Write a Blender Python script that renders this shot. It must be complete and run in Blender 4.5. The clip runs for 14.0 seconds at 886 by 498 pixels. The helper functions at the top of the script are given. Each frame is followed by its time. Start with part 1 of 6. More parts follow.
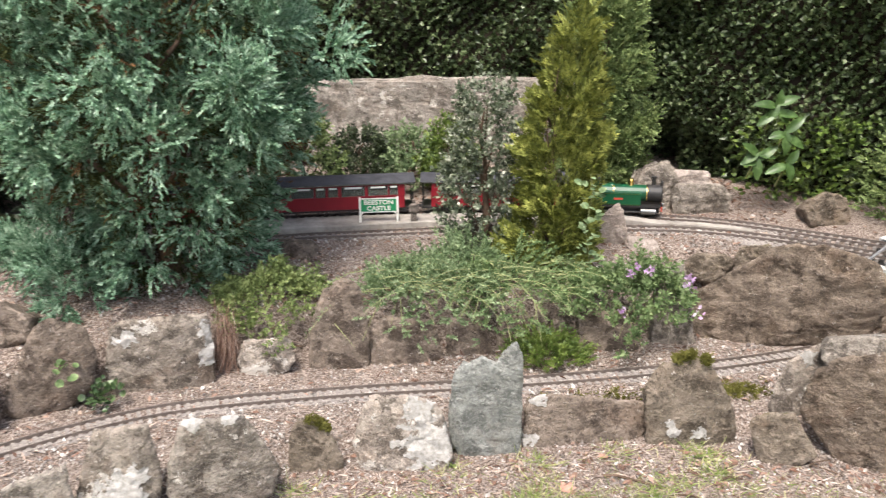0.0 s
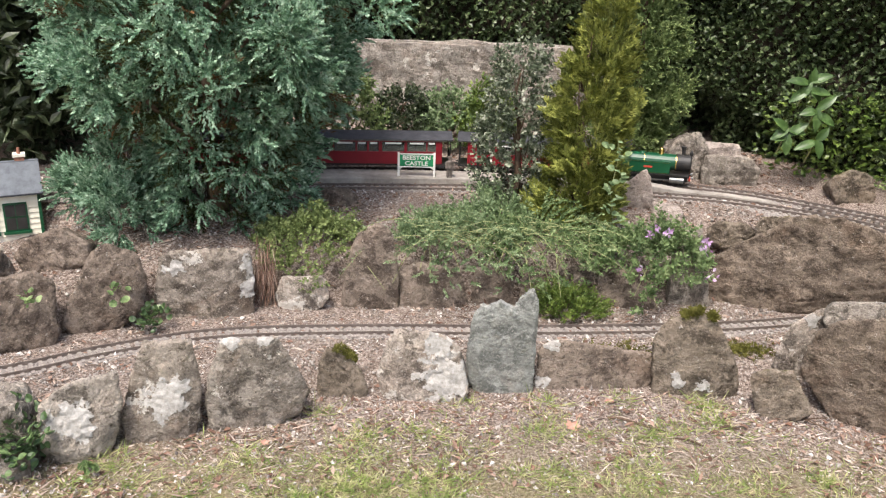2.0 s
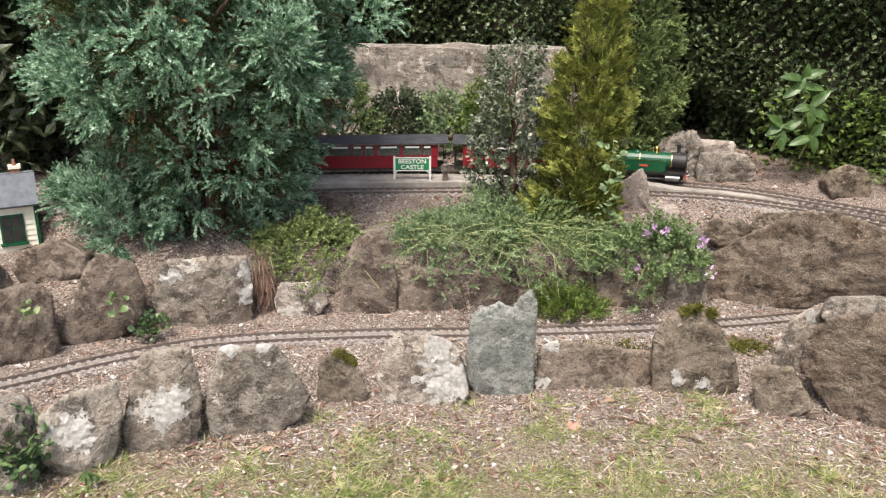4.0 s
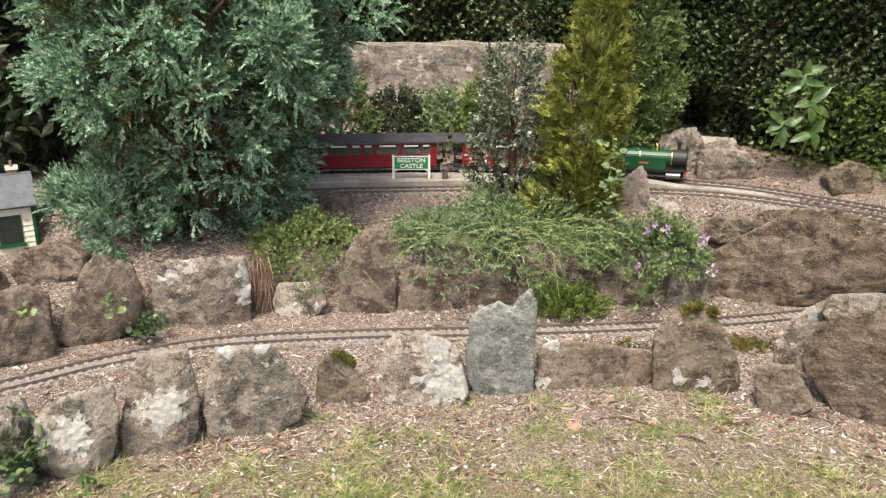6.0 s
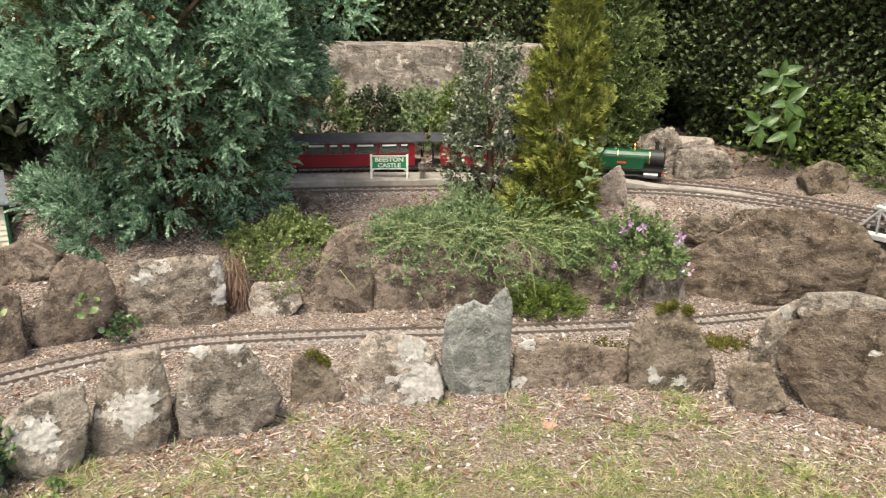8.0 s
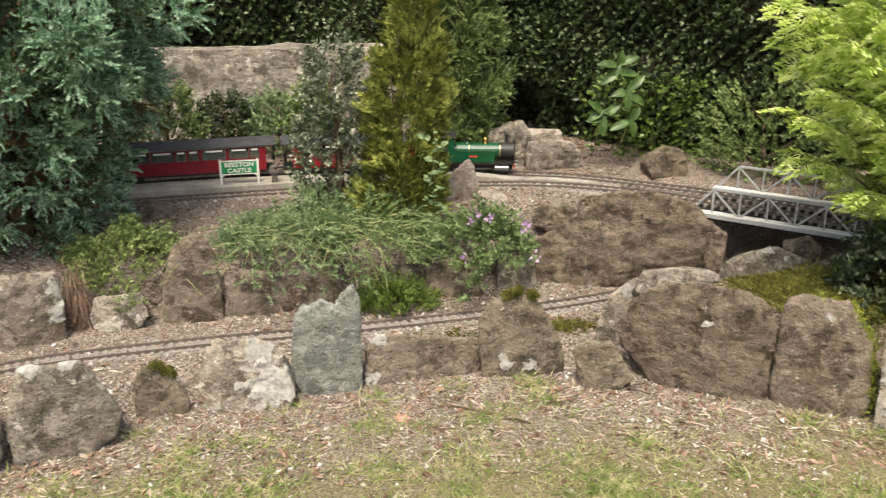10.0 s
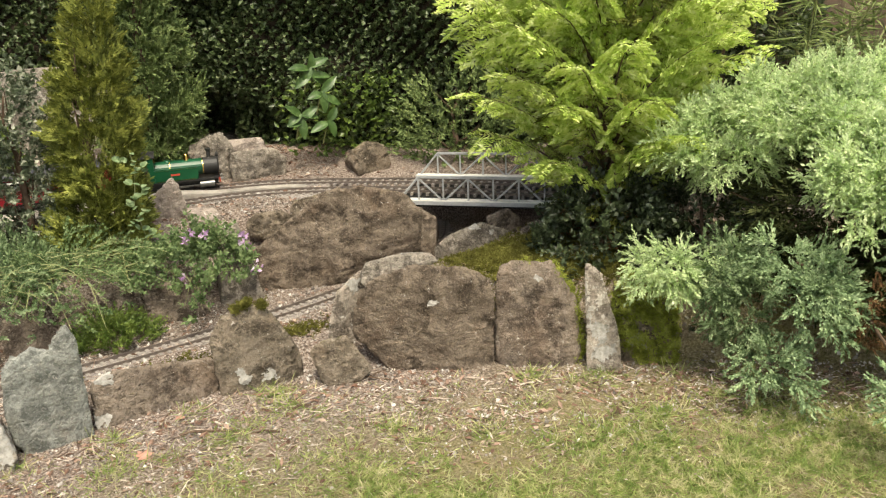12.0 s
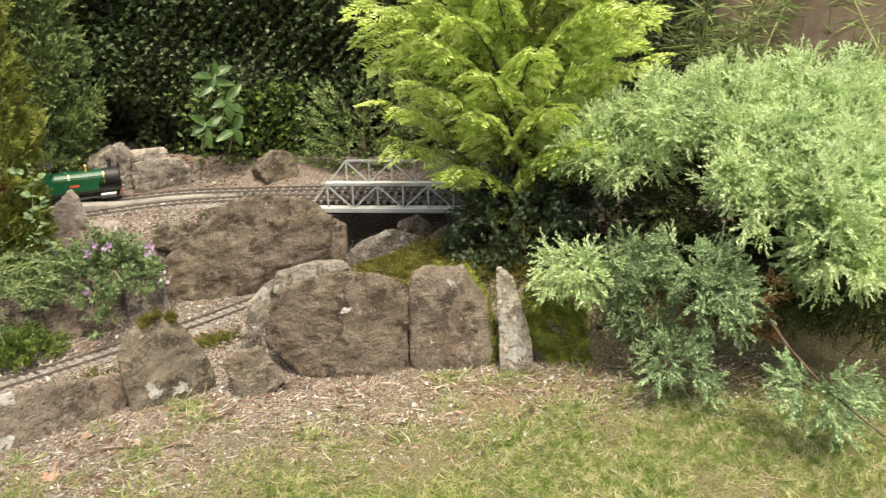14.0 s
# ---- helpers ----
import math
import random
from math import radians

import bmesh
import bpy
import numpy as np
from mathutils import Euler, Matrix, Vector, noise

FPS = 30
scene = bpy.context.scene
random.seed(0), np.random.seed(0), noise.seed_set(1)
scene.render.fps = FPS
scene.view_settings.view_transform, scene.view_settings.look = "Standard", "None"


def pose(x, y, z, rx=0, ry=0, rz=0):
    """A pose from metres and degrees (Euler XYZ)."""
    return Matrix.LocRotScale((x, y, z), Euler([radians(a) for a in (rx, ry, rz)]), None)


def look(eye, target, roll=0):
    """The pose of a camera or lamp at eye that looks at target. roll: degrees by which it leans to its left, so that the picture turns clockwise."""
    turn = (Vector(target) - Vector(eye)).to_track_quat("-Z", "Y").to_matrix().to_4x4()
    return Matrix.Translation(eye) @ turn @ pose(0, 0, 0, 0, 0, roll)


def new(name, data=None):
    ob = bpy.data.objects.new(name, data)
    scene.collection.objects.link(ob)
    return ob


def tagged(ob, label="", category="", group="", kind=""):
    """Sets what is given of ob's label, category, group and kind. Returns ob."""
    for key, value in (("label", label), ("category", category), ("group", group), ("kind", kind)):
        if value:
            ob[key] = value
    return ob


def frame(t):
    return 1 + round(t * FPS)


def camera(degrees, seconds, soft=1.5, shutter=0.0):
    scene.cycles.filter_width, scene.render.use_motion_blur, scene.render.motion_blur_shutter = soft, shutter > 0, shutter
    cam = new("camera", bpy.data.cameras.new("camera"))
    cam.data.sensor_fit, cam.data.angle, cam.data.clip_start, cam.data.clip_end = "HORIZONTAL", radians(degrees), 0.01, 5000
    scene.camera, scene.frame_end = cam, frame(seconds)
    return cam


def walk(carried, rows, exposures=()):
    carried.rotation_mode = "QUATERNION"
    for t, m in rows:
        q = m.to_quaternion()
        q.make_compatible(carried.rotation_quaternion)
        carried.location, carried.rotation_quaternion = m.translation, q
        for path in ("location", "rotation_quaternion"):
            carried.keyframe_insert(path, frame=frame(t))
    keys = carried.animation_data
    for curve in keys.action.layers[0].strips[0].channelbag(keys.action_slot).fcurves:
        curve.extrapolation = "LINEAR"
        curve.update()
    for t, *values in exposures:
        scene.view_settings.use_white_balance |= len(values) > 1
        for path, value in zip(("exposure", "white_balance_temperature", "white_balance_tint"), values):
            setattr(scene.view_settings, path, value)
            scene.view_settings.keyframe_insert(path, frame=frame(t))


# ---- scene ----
cam = camera(53.11, 14.0, soft=1.2, shutter=0.4)

# seconds, place, then yaw to the left, pitch up and roll in degrees
PATH = [
    (0, -0.0493, 0.2010, 1.4590, -2.986, -18.774, -0.267),
    (0.5, -0.0179, 0.1278, 1.4761, 0.432, -18.720, -0.496),
    (1, -0.0110, 0.0442, 1.4657, 0.897, -19.812, 0.688),
    (1.5, -0.0080, 0.0132, 1.4545, 0.380, -20.405, 1.697),
    (2, 0.0000, 0.0000, 1.4498, 0.000, -20.635, 1.885),
    (2.5, -0.0014, -0.0029, 1.4464, -0.108, -20.801, 1.491),
    (3, -0.0036, -0.0023, 1.4528, -0.135, -20.442, 1.250),
    (5.5, 0.0132, 0.0045, 1.4433, -0.085, -20.422, 0.172),
    (6, 0.0118, 0.0176, 1.4472, -0.013, -20.554, 0.378),
    (6.5, 0.0077, 0.0232, 1.4414, 0.151, -20.516, 0.624),
    (7, 0.0102, 0.0254, 1.4456, 0.286, -20.609, 0.737),
    (9.5, 0.1332, 0.0183, 1.4102, -6.522, -20.061, 0.193),
    (10, 0.1734, 0.0085, 1.4035, -8.846, -20.004, -0.051),
    (10.5, 0.2140, -0.0018, 1.3909, -12.694, -19.814, -0.121),
    (11, 0.1996, 0.0054, 1.3772, -20.840, -19.687, -0.779),
    (11.5, 0.1566, -0.0088, 1.3899, -27.632, -19.939, -1.701),
    (12, 0.1480, -0.0083, 1.3935, -28.205, -19.899, -2.259),
    (12.5, 0.1451, -0.0103, 1.3934, -29.544, -19.830, -1.843),
    (13, 0.1253, -0.0214, 1.3977, -31.556, -19.892, -1.095),
    (13.5, 0.1338, -0.0106, 1.3902, -32.354, -19.906, -1.122),
    (14, 0.1218, -0.0177, 1.3947, -34.601, -19.594, -1.462),
]


def aim(x, y, z, yaw, pitch, roll):
    yaw, pitch = radians(yaw), radians(pitch)
    d = Vector((-math.sin(yaw) * math.cos(pitch), math.cos(yaw) * math.cos(pitch), math.sin(pitch)))
    return look((x, y, z), Vector((x, y, z)) + d, roll)


# seconds, stops, kelvin, tint
LOOK = [(0, 1.42, 6550, 11), (1, 1.30, 6550, 12), (3, 1.23, 6600, 11), (7, 1.23, 7100, 8), (9.5, 1.18, 7250, 6), (11, 1.1, 7450, 4), (14, 1.22, 7500, 3)]
walk(cam, [(t, aim(*p)) for t, *p in PATH], LOOK)

SKY, SUN = 0.13, 2.0

# ------------------------------------------------------------ light
world = bpy.data.worlds.new("overcast_sky")
scene.world = world
world.use_nodes = True
wn = world.node_tree.nodes
sky = wn.new("ShaderNodeTexSky")
sky.sky_type, sky.sun_disc = "NISHITA", False
sky.sun_elevation, sky.sun_rotation = radians(62), radians(200)
sky.air_density, sky.dust_density = 1.0, 4.0
world.node_tree.links.new(sky.outputs["Color"], wn["Background"].inputs["Color"])
wn["Background"].inputs["Strength"].default_value = SKY
sun_data = bpy.data.lights.new("sun", "SUN")
sun_data.energy, sun_data.angle, sun_data.color = SUN, radians(14), (1.0, 0.96, 0.9)
sun = new("sun", sun_data)
sun.matrix_world = look((-1.3, -1.6, 8.4), (0.2, 2.6, 0.0))
rng = np.random.default_rng(7)


# ------------------------------------------------------------ materials
def material(name, rough=0.8, spec=0.3):
    m = bpy.data.materials.new(name)
    m.use_nodes = True
    b = m.node_tree.nodes["Principled BSDF"]
    b.inputs["Roughness"].default_value = rough
    b.inputs["Specular IOR Level"].default_value = spec
    return m, m.node_tree.nodes, m.node_tree.links, b


def ramp(nodes, links, fac, stops):
    r = nodes.new("ShaderNodeValToRGB")
    e = r.color_ramp.elements
    while len(e) < len(stops):
        e.new(0.5)
    for k, (p, c) in zip(e, stops):
        k.position, k.color = p, (*c, 1) if len(c) == 3 else (c[0], c[0], c[0], 1)
    links.new(fac, r.inputs[0])
    return r.outputs[0]


def tex_noise(nodes, links, scale, detail=4.0, rough=0.6, coord="Object", dist=0.0, shift=False):
    co = nodes.new("ShaderNodeTexCoord")
    n = nodes.new("ShaderNodeTexNoise")
    n.inputs["Scale"].default_value, n.inputs["Detail"].default_value = scale, detail
    n.inputs["Roughness"].default_value, n.inputs["Distortion"].default_value = rough, dist
    if shift:
        info, add, far = nodes.new("ShaderNodeObjectInfo"), nodes.new("ShaderNodeVectorMath"), nodes.new("ShaderNodeVectorMath")
        far.operation = "SCALE"
        far.inputs["Scale"].default_value = 7.3
        links.new(info.outputs["Location"], far.inputs[0])
        links.new(co.outputs[coord], add.inputs[0])
        links.new(far.outputs[0], add.inputs[1])
        links.new(add.outputs[0], n.inputs["Vector"])
    else:
        links.new(co.outputs[coord], n.inputs["Vector"])
    return n.outputs["Fac"]


def mix(nodes, links, fac, a, b, mode="MIX"):
    m = nodes.new("ShaderNodeMix")
    m.data_type, m.blend_type = "RGBA", mode
    for s, v in ((m.inputs[0], fac), (m.inputs[6], a), (m.inputs[7], b)):
        if isinstance(v, (int, float)):
            s.default_value = v
        elif isinstance(v, tuple):
            s.default_value = (*v, 1)
        else:
            links.new(v, s)
    return m.outputs[2]


def relief(nodes, links, b, height, strength, distance=0.01):
    n = nodes.new("ShaderNodeBump")
    n.inputs["Strength"].default_value, n.inputs["Distance"].default_value = strength, distance
    links.new(height, n.inputs["Height"])
    links.new(n.outputs[0], b.inputs["Normal"])


def mult(nodes, links, a, b):
    n = nodes.new("ShaderNodeMath")
    n.operation = "MULTIPLY"
    for s, v in zip(n.inputs, (a, b)):
        if isinstance(v, (int, float)):
            s.default_value = v
        else:
            links.new(v, s)
    return n.outputs[0]


def rock_material(name, dark, light, lichen=0.62, moss=0.0, stain=(0.045, 0.036, 0.027)):
    """Weathered stone: colour at three scales, dark crust, pale lichen in patches, moss on upward faces."""
    m, nd, lk, b = material(name, 0.92, 0.15)
    info = nd.new("ShaderNodeObjectInfo")
    grain = tex_noise(nd, lk, 170, 4, 0.7)
    fine = tex_noise(nd, lk, 48, 8, 0.72)
    big = tex_noise(nd, lk, 6, 6, 0.68, dist=0.8, shift=True)
    c = ramp(nd, lk, big, [(0.38, dark), (0.5, tuple((p + q) / 2 for p, q in zip(dark, light))), (0.62, light)])
    c = mix(nd, lk, 0.4, c, ramp(nd, lk, info.outputs["Random"], [(0.0, dark), (1.0, light)]))
    rust = tex_noise(nd, lk, 4.5, 5, 0.65, dist=0.6, shift=True)
    c = mix(nd, lk, ramp(nd, lk, rust, [(0.52, (0.0,)), (0.68, (0.28,))]), c, (light[0] * 1.05, light[1] * 0.8, light[2] * 0.66))
    c = mix(nd, lk, ramp(nd, lk, rust, [(0.32, (0.5,)), (0.46, (0.0,))]), c, tuple(1.15 * v for v in light))
    c = mix(nd, lk, ramp(nd, lk, fine, [(0.36, (0.5,)), (0.45, (0.0,))]), c, stain)
    c = mix(nd, lk, ramp(nd, lk, tex_noise(nd, lk, 20, 7, 0.72, dist=0.2, shift=True), [(0.5, (0.0,)), (0.6, (0.6,))]), c, tuple(min(1, 1.3 * v) for v in light))
    c = mix(nd, lk, ramp(nd, lk, tex_noise(nd, lk, 13, 7, 0.7, dist=0.3, shift=True), [(0.41, (0.75,)), (0.49, (0.0,))]), c, tuple(0.55 * v for v in dark))
    c = mix(nd, lk, ramp(nd, lk, grain, [(0.37, (0.25,)), (0.46, (0.0,))]), c, stain)
    c = mix(nd, lk, ramp(nd, lk, grain, [(0.54, (0.0,)), (0.66, (0.35,))]), c, tuple(min(1, 1.5 * v) for v in light))
    edge = nd.new("ShaderNodeNewGeometry")
    worn = mult(nd, lk, ramp(nd, lk, edge.outputs["Pointiness"], [(0.52, (0.0,)), (0.6, (0.6,))]), ramp(nd, lk, fine, [(0.42, (0.0,)), (0.55, (1.0,))]))
    c = mix(nd, lk, worn, c, tuple(min(1, 1.45 * v) for v in light))
    pits = tex_noise(nd, lk, 75, 6, 0.7, shift=True)
    c = mix(nd, lk, ramp(nd, lk, pits, [(0.34, (0.8,)), (0.38, (0.0,))]), c, stain)
    flecks = tex_noise(nd, lk, 55, 6, 0.75, shift=True)
    c = mix(nd, lk, ramp(nd, lk, flecks, [(0.62, (0.0,)), (0.66, (0.7,))]), c, (0.5, 0.46, 0.41))
    spots = tex_noise(nd, lk, 9, 12, 0.74, dist=0.2, shift=True)
    c = mix(nd, lk, ramp(nd, lk, spots, [(lichen + 0.02, (0.0,)), (lichen + 0.035, (0.9,))]), c, (0.62, 0.58, 0.52))
    if moss:
        geo = nd.new("ShaderNodeNewGeometry")
        sep = nd.new("ShaderNodeSeparateXYZ")
        lk.new(geo.outputs["Normal"], sep.inputs[0])
        up = ramp(nd, lk, sep.outputs["Z"], [(0.4, (0.0,)), (0.9, (0.9,))])
        patch = ramp(nd, lk, tex_noise(nd, lk, 13, 7, 0.75, shift=True), [(0.6 - moss * 0.15, (0.0,)), (0.7 - moss * 0.15, (1.0,))])
        green = ramp(nd, lk, fine, [(0.3, (0.045, 0.045, 0.012)), (0.75, (0.15, 0.14, 0.04))])
        c = mix(nd, lk, mult(nd, lk, up, patch), c, green)
    lk.new(c, b.inputs["Base Color"])
    hgt = mix(nd, lk, 0.25, tex_noise(nd, lk, 26, 7, 0.66, dist=0.2, shift=True), tex_noise(nd, lk, 110, 4, 0.65))
    relief(nd, lk, b, hgt, 1.0, 0.04)
    return m


def leaf_material(name, stops, rough=0.55, spec=0.35, through_light=0.25):
    """Leaves that differ one from another, with a little light through them."""
    m, nd, lk, b = material(name, rough, spec)
    geo = nd.new("ShaderNodeNewGeometry")
    clump = ramp(nd, lk, tex_noise(nd, lk, 26, 3, 0.6), [(0.38, (0.0,)), (0.62, (1.0,))])
    half = mix(nd, lk, 0.75, geo.outputs["Random Per Island"], clump)
    c = ramp(nd, lk, half, stops)
    wide = tex_noise(nd, lk, 6, 3, 0.6)
    c = mix(nd, lk, ramp(nd, lk, wide, [(0.35, (0.35,)), (0.65, (0.0,))]), c, stops[0][1])
    lk.new(c, b.inputs["Base Color"])
    tr = nd.new("ShaderNodeBsdfTranslucent")
    lk.new(c, tr.inputs["Color"])
    mx = nd.new("ShaderNodeMixShader")
    mx.inputs[0].default_value = through_light
    lk.new(b.outputs[0], mx.inputs[1])
    lk.new(tr.outputs[0], mx.inputs[2])
    lk.new(mx.outputs[0], nd["Material Output"].inputs["Surface"])
    return m


def plain_material(name, a, c, scale=25, rough=0.6, spec=0.4, metal=0.0, bump=0.15):
    m, nd, lk, b = material(name, rough, spec)
    n = tex_noise(nd, lk, scale, 6, 0.65)
    lk.new(ramp(nd, lk, n, [(0.3, a), (0.75, c)]), b.inputs["Base Color"])
    b.inputs["Metallic"].default_value = metal
    if bump:
        relief(nd, lk, b, tex_noise(nd, lk, scale * 4, 5, 0.6), bump, 0.003)
    return m


def island_material(name, stops, rough=0.85):
    m, nd, lk, b = material(name, rough, 0.25)
    geo = nd.new("ShaderNodeNewGeometry")
    c = ramp(nd, lk, geo.outputs["Random Per Island"], stops)
    c = mix(nd, lk, ramp(nd, lk, tex_noise(nd, lk, 90, 4), [(0.3, (0.4,)), (0.7, (0.0,))]), c, (0.05, 0.04, 0.03))
    lk.new(c, b.inputs["Base Color"])
    return m


M_BROWN = rock_material("brown_sandstone", (0.100, 0.076, 0.060), (0.271, 0.221, 0.178), 0.645)
M_GREY = rock_material("grey_sandstone", (0.131, 0.111, 0.092), (0.373, 0.331, 0.280), 0.61)
M_PALE = rock_material("pale_lichened_stone", (0.114, 0.095, 0.076), (0.357, 0.308, 0.256), 0.57)
M_SLATE = rock_material("green_grey_slate", (0.194, 0.200, 0.181), (0.333, 0.339, 0.311), 0.75, stain=(0.15, 0.155, 0.14))
M_RED = rock_material("red_brown_sandstone", (0.077, 0.058, 0.043), (0.226, 0.181, 0.141), 0.65, 0.15)
M_MOSSY = rock_material("mossy_sandstone", (0.091, 0.073, 0.054), (0.264, 0.219, 0.171), 0.64, 0.8)
M_CHALK = rock_material("bleached_stone", (0.154, 0.125, 0.102), (0.467, 0.407, 0.344), 0.53)
M_PINK = rock_material("pink_stone", (0.3, 0.25, 0.215), (0.45, 0.385, 0.34), 0.72, stain=(0.2, 0.15, 0.12))


def ground_material():
    m, nd, lk, b = material("soil_and_turf", 0.95, 0.15)
    co = nd.new("ShaderNodeTexCoord")
    fine = tex_noise(nd, lk, 120, 6, 0.75)
    mid = tex_noise(nd, lk, 22, 6, 0.7)
    soil = ramp(nd, lk, fine, [(0.34, (0.05, 0.036, 0.029)), (0.48, (0.2, 0.155, 0.128)), (0.62, (0.46, 0.39, 0.34))])
    turf = ramp(nd, lk, fine, [(0.3, (0.09, 0.085, 0.03)), (0.68, (0.34, 0.29, 0.14))])
    sep = nd.new("ShaderNodeSeparateXYZ")
    lk.new(co.outputs["Object"], sep.inputs[0])
    rmp = nd.new("ShaderNodeMapRange")
    rmp.inputs["From Min"].default_value, rmp.inputs["From Max"].default_value = 2.35, 1.85
    lk.new(sep.outputs["Y"], rmp.inputs["Value"])
    t = mult(nd, lk, rmp.outputs[0], ramp(nd, lk, mid, [(0.3, (0.35,)), (0.6, (1.0,))]))
    lk.new(mix(nd, lk, t, soil, turf), b.inputs["Base Color"])
    relief(nd, lk, b, fine, 0.9, 0.012)
    return m


M_GROUND = ground_material()
M_GRASS = leaf_material("grass_blades", [(0.0, (0.13, 0.185, 0.05)), (0.35, (0.25, 0.32, 0.09)), (0.62, (0.42, 0.43, 0.19)), (1.0, (0.62, 0.55, 0.35))], 0.6, 0.25, 0.3)
M_STRAW = island_material("dry_straw", [(0.0, (0.14, 0.085, 0.065)), (0.3, (0.33, 0.235, 0.185)), (0.65, (0.52, 0.42, 0.345)), (0.88, (0.7, 0.62, 0.53)), (1.0, (0.36, 0.17, 0.11))])
M_CHIPS = island_material("bark_chips", [(0.0, (0.1, 0.055, 0.038)), (0.5, (0.24, 0.14, 0.1)), (0.85, (0.38, 0.26, 0.2)), (1.0, (0.5, 0.4, 0.32))])
M_PEBBLE = island_material("pale_gravel", [(0.0, (0.13, 0.11, 0.1)), (0.4, (0.32, 0.28, 0.25)), (0.75, (0.5, 0.46, 0.42)), (1.0, (0.72, 0.69, 0.64))])
M_JUNIPER = leaf_material("blue_juniper_leaves", [(0.0, (0.05, 0.1, 0.055)), (0.35, (0.18, 0.315, 0.195)), (0.7, (0.38, 0.55, 0.385)), (1.0, (0.62, 0.76, 0.6))], 0.8, 0.12, 0.3)
M_JUNIPER2 = leaf_material("spreading_juniper_leaves", [(0.0, (0.27, 0.36, 0.16)), (0.35, (0.56, 0.69, 0.37)), (0.75, (0.77, 0.87, 0.53)), (1.0, (0.92, 0.96, 0.7))], 0.8, 0.12, 0.5)
# Darker copy of M_JUNIPER2: shade on the low sprays, put into colour.
M_JUNIPER2_DIM = leaf_material("shade_toned_juniper_leaves", [(0.0, (0.1, 0.155, 0.075)), (0.35, (0.26, 0.36, 0.185)), (0.75, (0.42, 0.54, 0.3)), (1.0, (0.6, 0.7, 0.43))], 0.8, 0.12, 0.3)
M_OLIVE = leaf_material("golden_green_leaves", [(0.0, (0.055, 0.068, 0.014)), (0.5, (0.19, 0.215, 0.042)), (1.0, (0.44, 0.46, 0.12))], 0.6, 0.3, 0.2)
M_SMALL = leaf_material("small_dark_leaves", [(0.0, (0.016, 0.025, 0.01)), (0.6, (0.05, 0.07, 0.03)), (0.88, (0.12, 0.15, 0.08)), (1.0, (0.36, 0.39, 0.3))], 0.4, 0.4, 0.15)
M_VARIEGATED = leaf_material("white_edged_leaves", [(0.0, (0.04, 0.055, 0.03)), (0.45, (0.12, 0.15, 0.09)), (0.75, (0.28, 0.31, 0.22)), (1.0, (0.6, 0.6, 0.5))], 0.5, 0.3, 0.2)
M_CONIFER = leaf_material("mid_green_needles", [(0.0, (0.065, 0.1, 0.034)), (0.5, (0.185, 0.25, 0.09)), (1.0, (0.36, 0.43, 0.18))], 0.7, 0.2, 0.15)
M_HEDGE = leaf_material("hedge_leaves", [(0.0, (0.018, 0.03, 0.011)), (0.45, (0.06, 0.092, 0.032)), (0.8, (0.13, 0.175, 0.07)), (1.0, (0.3, 0.34, 0.2))], 0.45, 0.45, 0.15)
M_LAUREL = leaf_material("laurel_leaves", [(0.0, (0.035, 0.07, 0.018)), (0.6, (0.065, 0.12, 0.034)), (1.0, (0.125, 0.2, 0.07))], 0.4, 0.4, 0.1)
M_BRIGHT = leaf_material("lime_green_leaves", [(0.0, (0.06, 0.1, 0.02)), (0.5, (0.14, 0.2, 0.04)), (1.0, (0.25, 0.32, 0.08))], 0.45, 0.4, 0.3)
M_GOLD = leaf_material("golden_cypress_leaves", [(0.0, (0.24, 0.35, 0.06)), (0.35, (0.5, 0.63, 0.15)), (0.7, (0.74, 0.83, 0.3)), (1.0, (0.92, 0.95, 0.58))], 0.55, 0.3, 0.4)
# Near-black green: the shade deep inside a crown, put into leaf colour.
M_SHADE_SPRAYS = leaf_material("shade_coloured_sprays", [(0.0, (0.025, 0.03, 0.012)), (0.6, (0.07, 0.085, 0.03)), (1.0, (0.13, 0.14, 0.055))], 0.8, 0.1, 0.1)
M_LEAFY = leaf_material("leafy_green", [(0.0, (0.03, 0.055, 0.012)), (0.5, (0.1, 0.16, 0.03)), (1.0, (0.2, 0.27, 0.06))], 0.35, 0.5, 0.2)
M_IVY = leaf_material("ivy_leaves", [(0.0, (0.03, 0.055, 0.022)), (0.5, (0.07, 0.12, 0.045)), (1.0, (0.16, 0.23, 0.09))], 0.4, 0.45, 0.15)
M_HERB = leaf_material("grey_green_herb", [(0.0, (0.08, 0.12, 0.055)), (0.5, (0.22, 0.31, 0.15)), (1.0, (0.44, 0.53, 0.31))], 0.65, 0.2, 0.35)
M_FRESH = leaf_material("fresh_green_herb", [(0.0, (0.06, 0.1, 0.04)), (0.5, (0.18, 0.26, 0.1)), (1.0, (0.36, 0.44, 0.22))], 0.6, 0.25, 0.3)
M_COVER = leaf_material("yellow_green_cover", [(0.0, (0.075, 0.105, 0.034)), (0.5, (0.2, 0.255, 0.085)), (1.0, (0.36, 0.42, 0.17))], 0.6, 0.25, 0.2)
M_BROWNLEAF = leaf_material("withered_brown_leaves", [(0.0, (0.06, 0.035, 0.018)), (0.5, (0.14, 0.075, 0.035)), (1.0, (0.24, 0.13, 0.06))], 0.8, 0.1, 0.1)
M_MOSS = leaf_material("moss_tufts", [(0.0, (0.13, 0.15, 0.025)), (0.5, (0.3, 0.34, 0.065)), (1.0, (0.5, 0.53, 0.14))], 0.8, 0.1, 0.25)
M_DULLMOSS = leaf_material("dull_moss_tufts", [(0.0, (0.07, 0.068, 0.016)), (0.5, (0.15, 0.145, 0.035)), (1.0, (0.26, 0.25, 0.075))], 0.9, 0.1, 0.2)
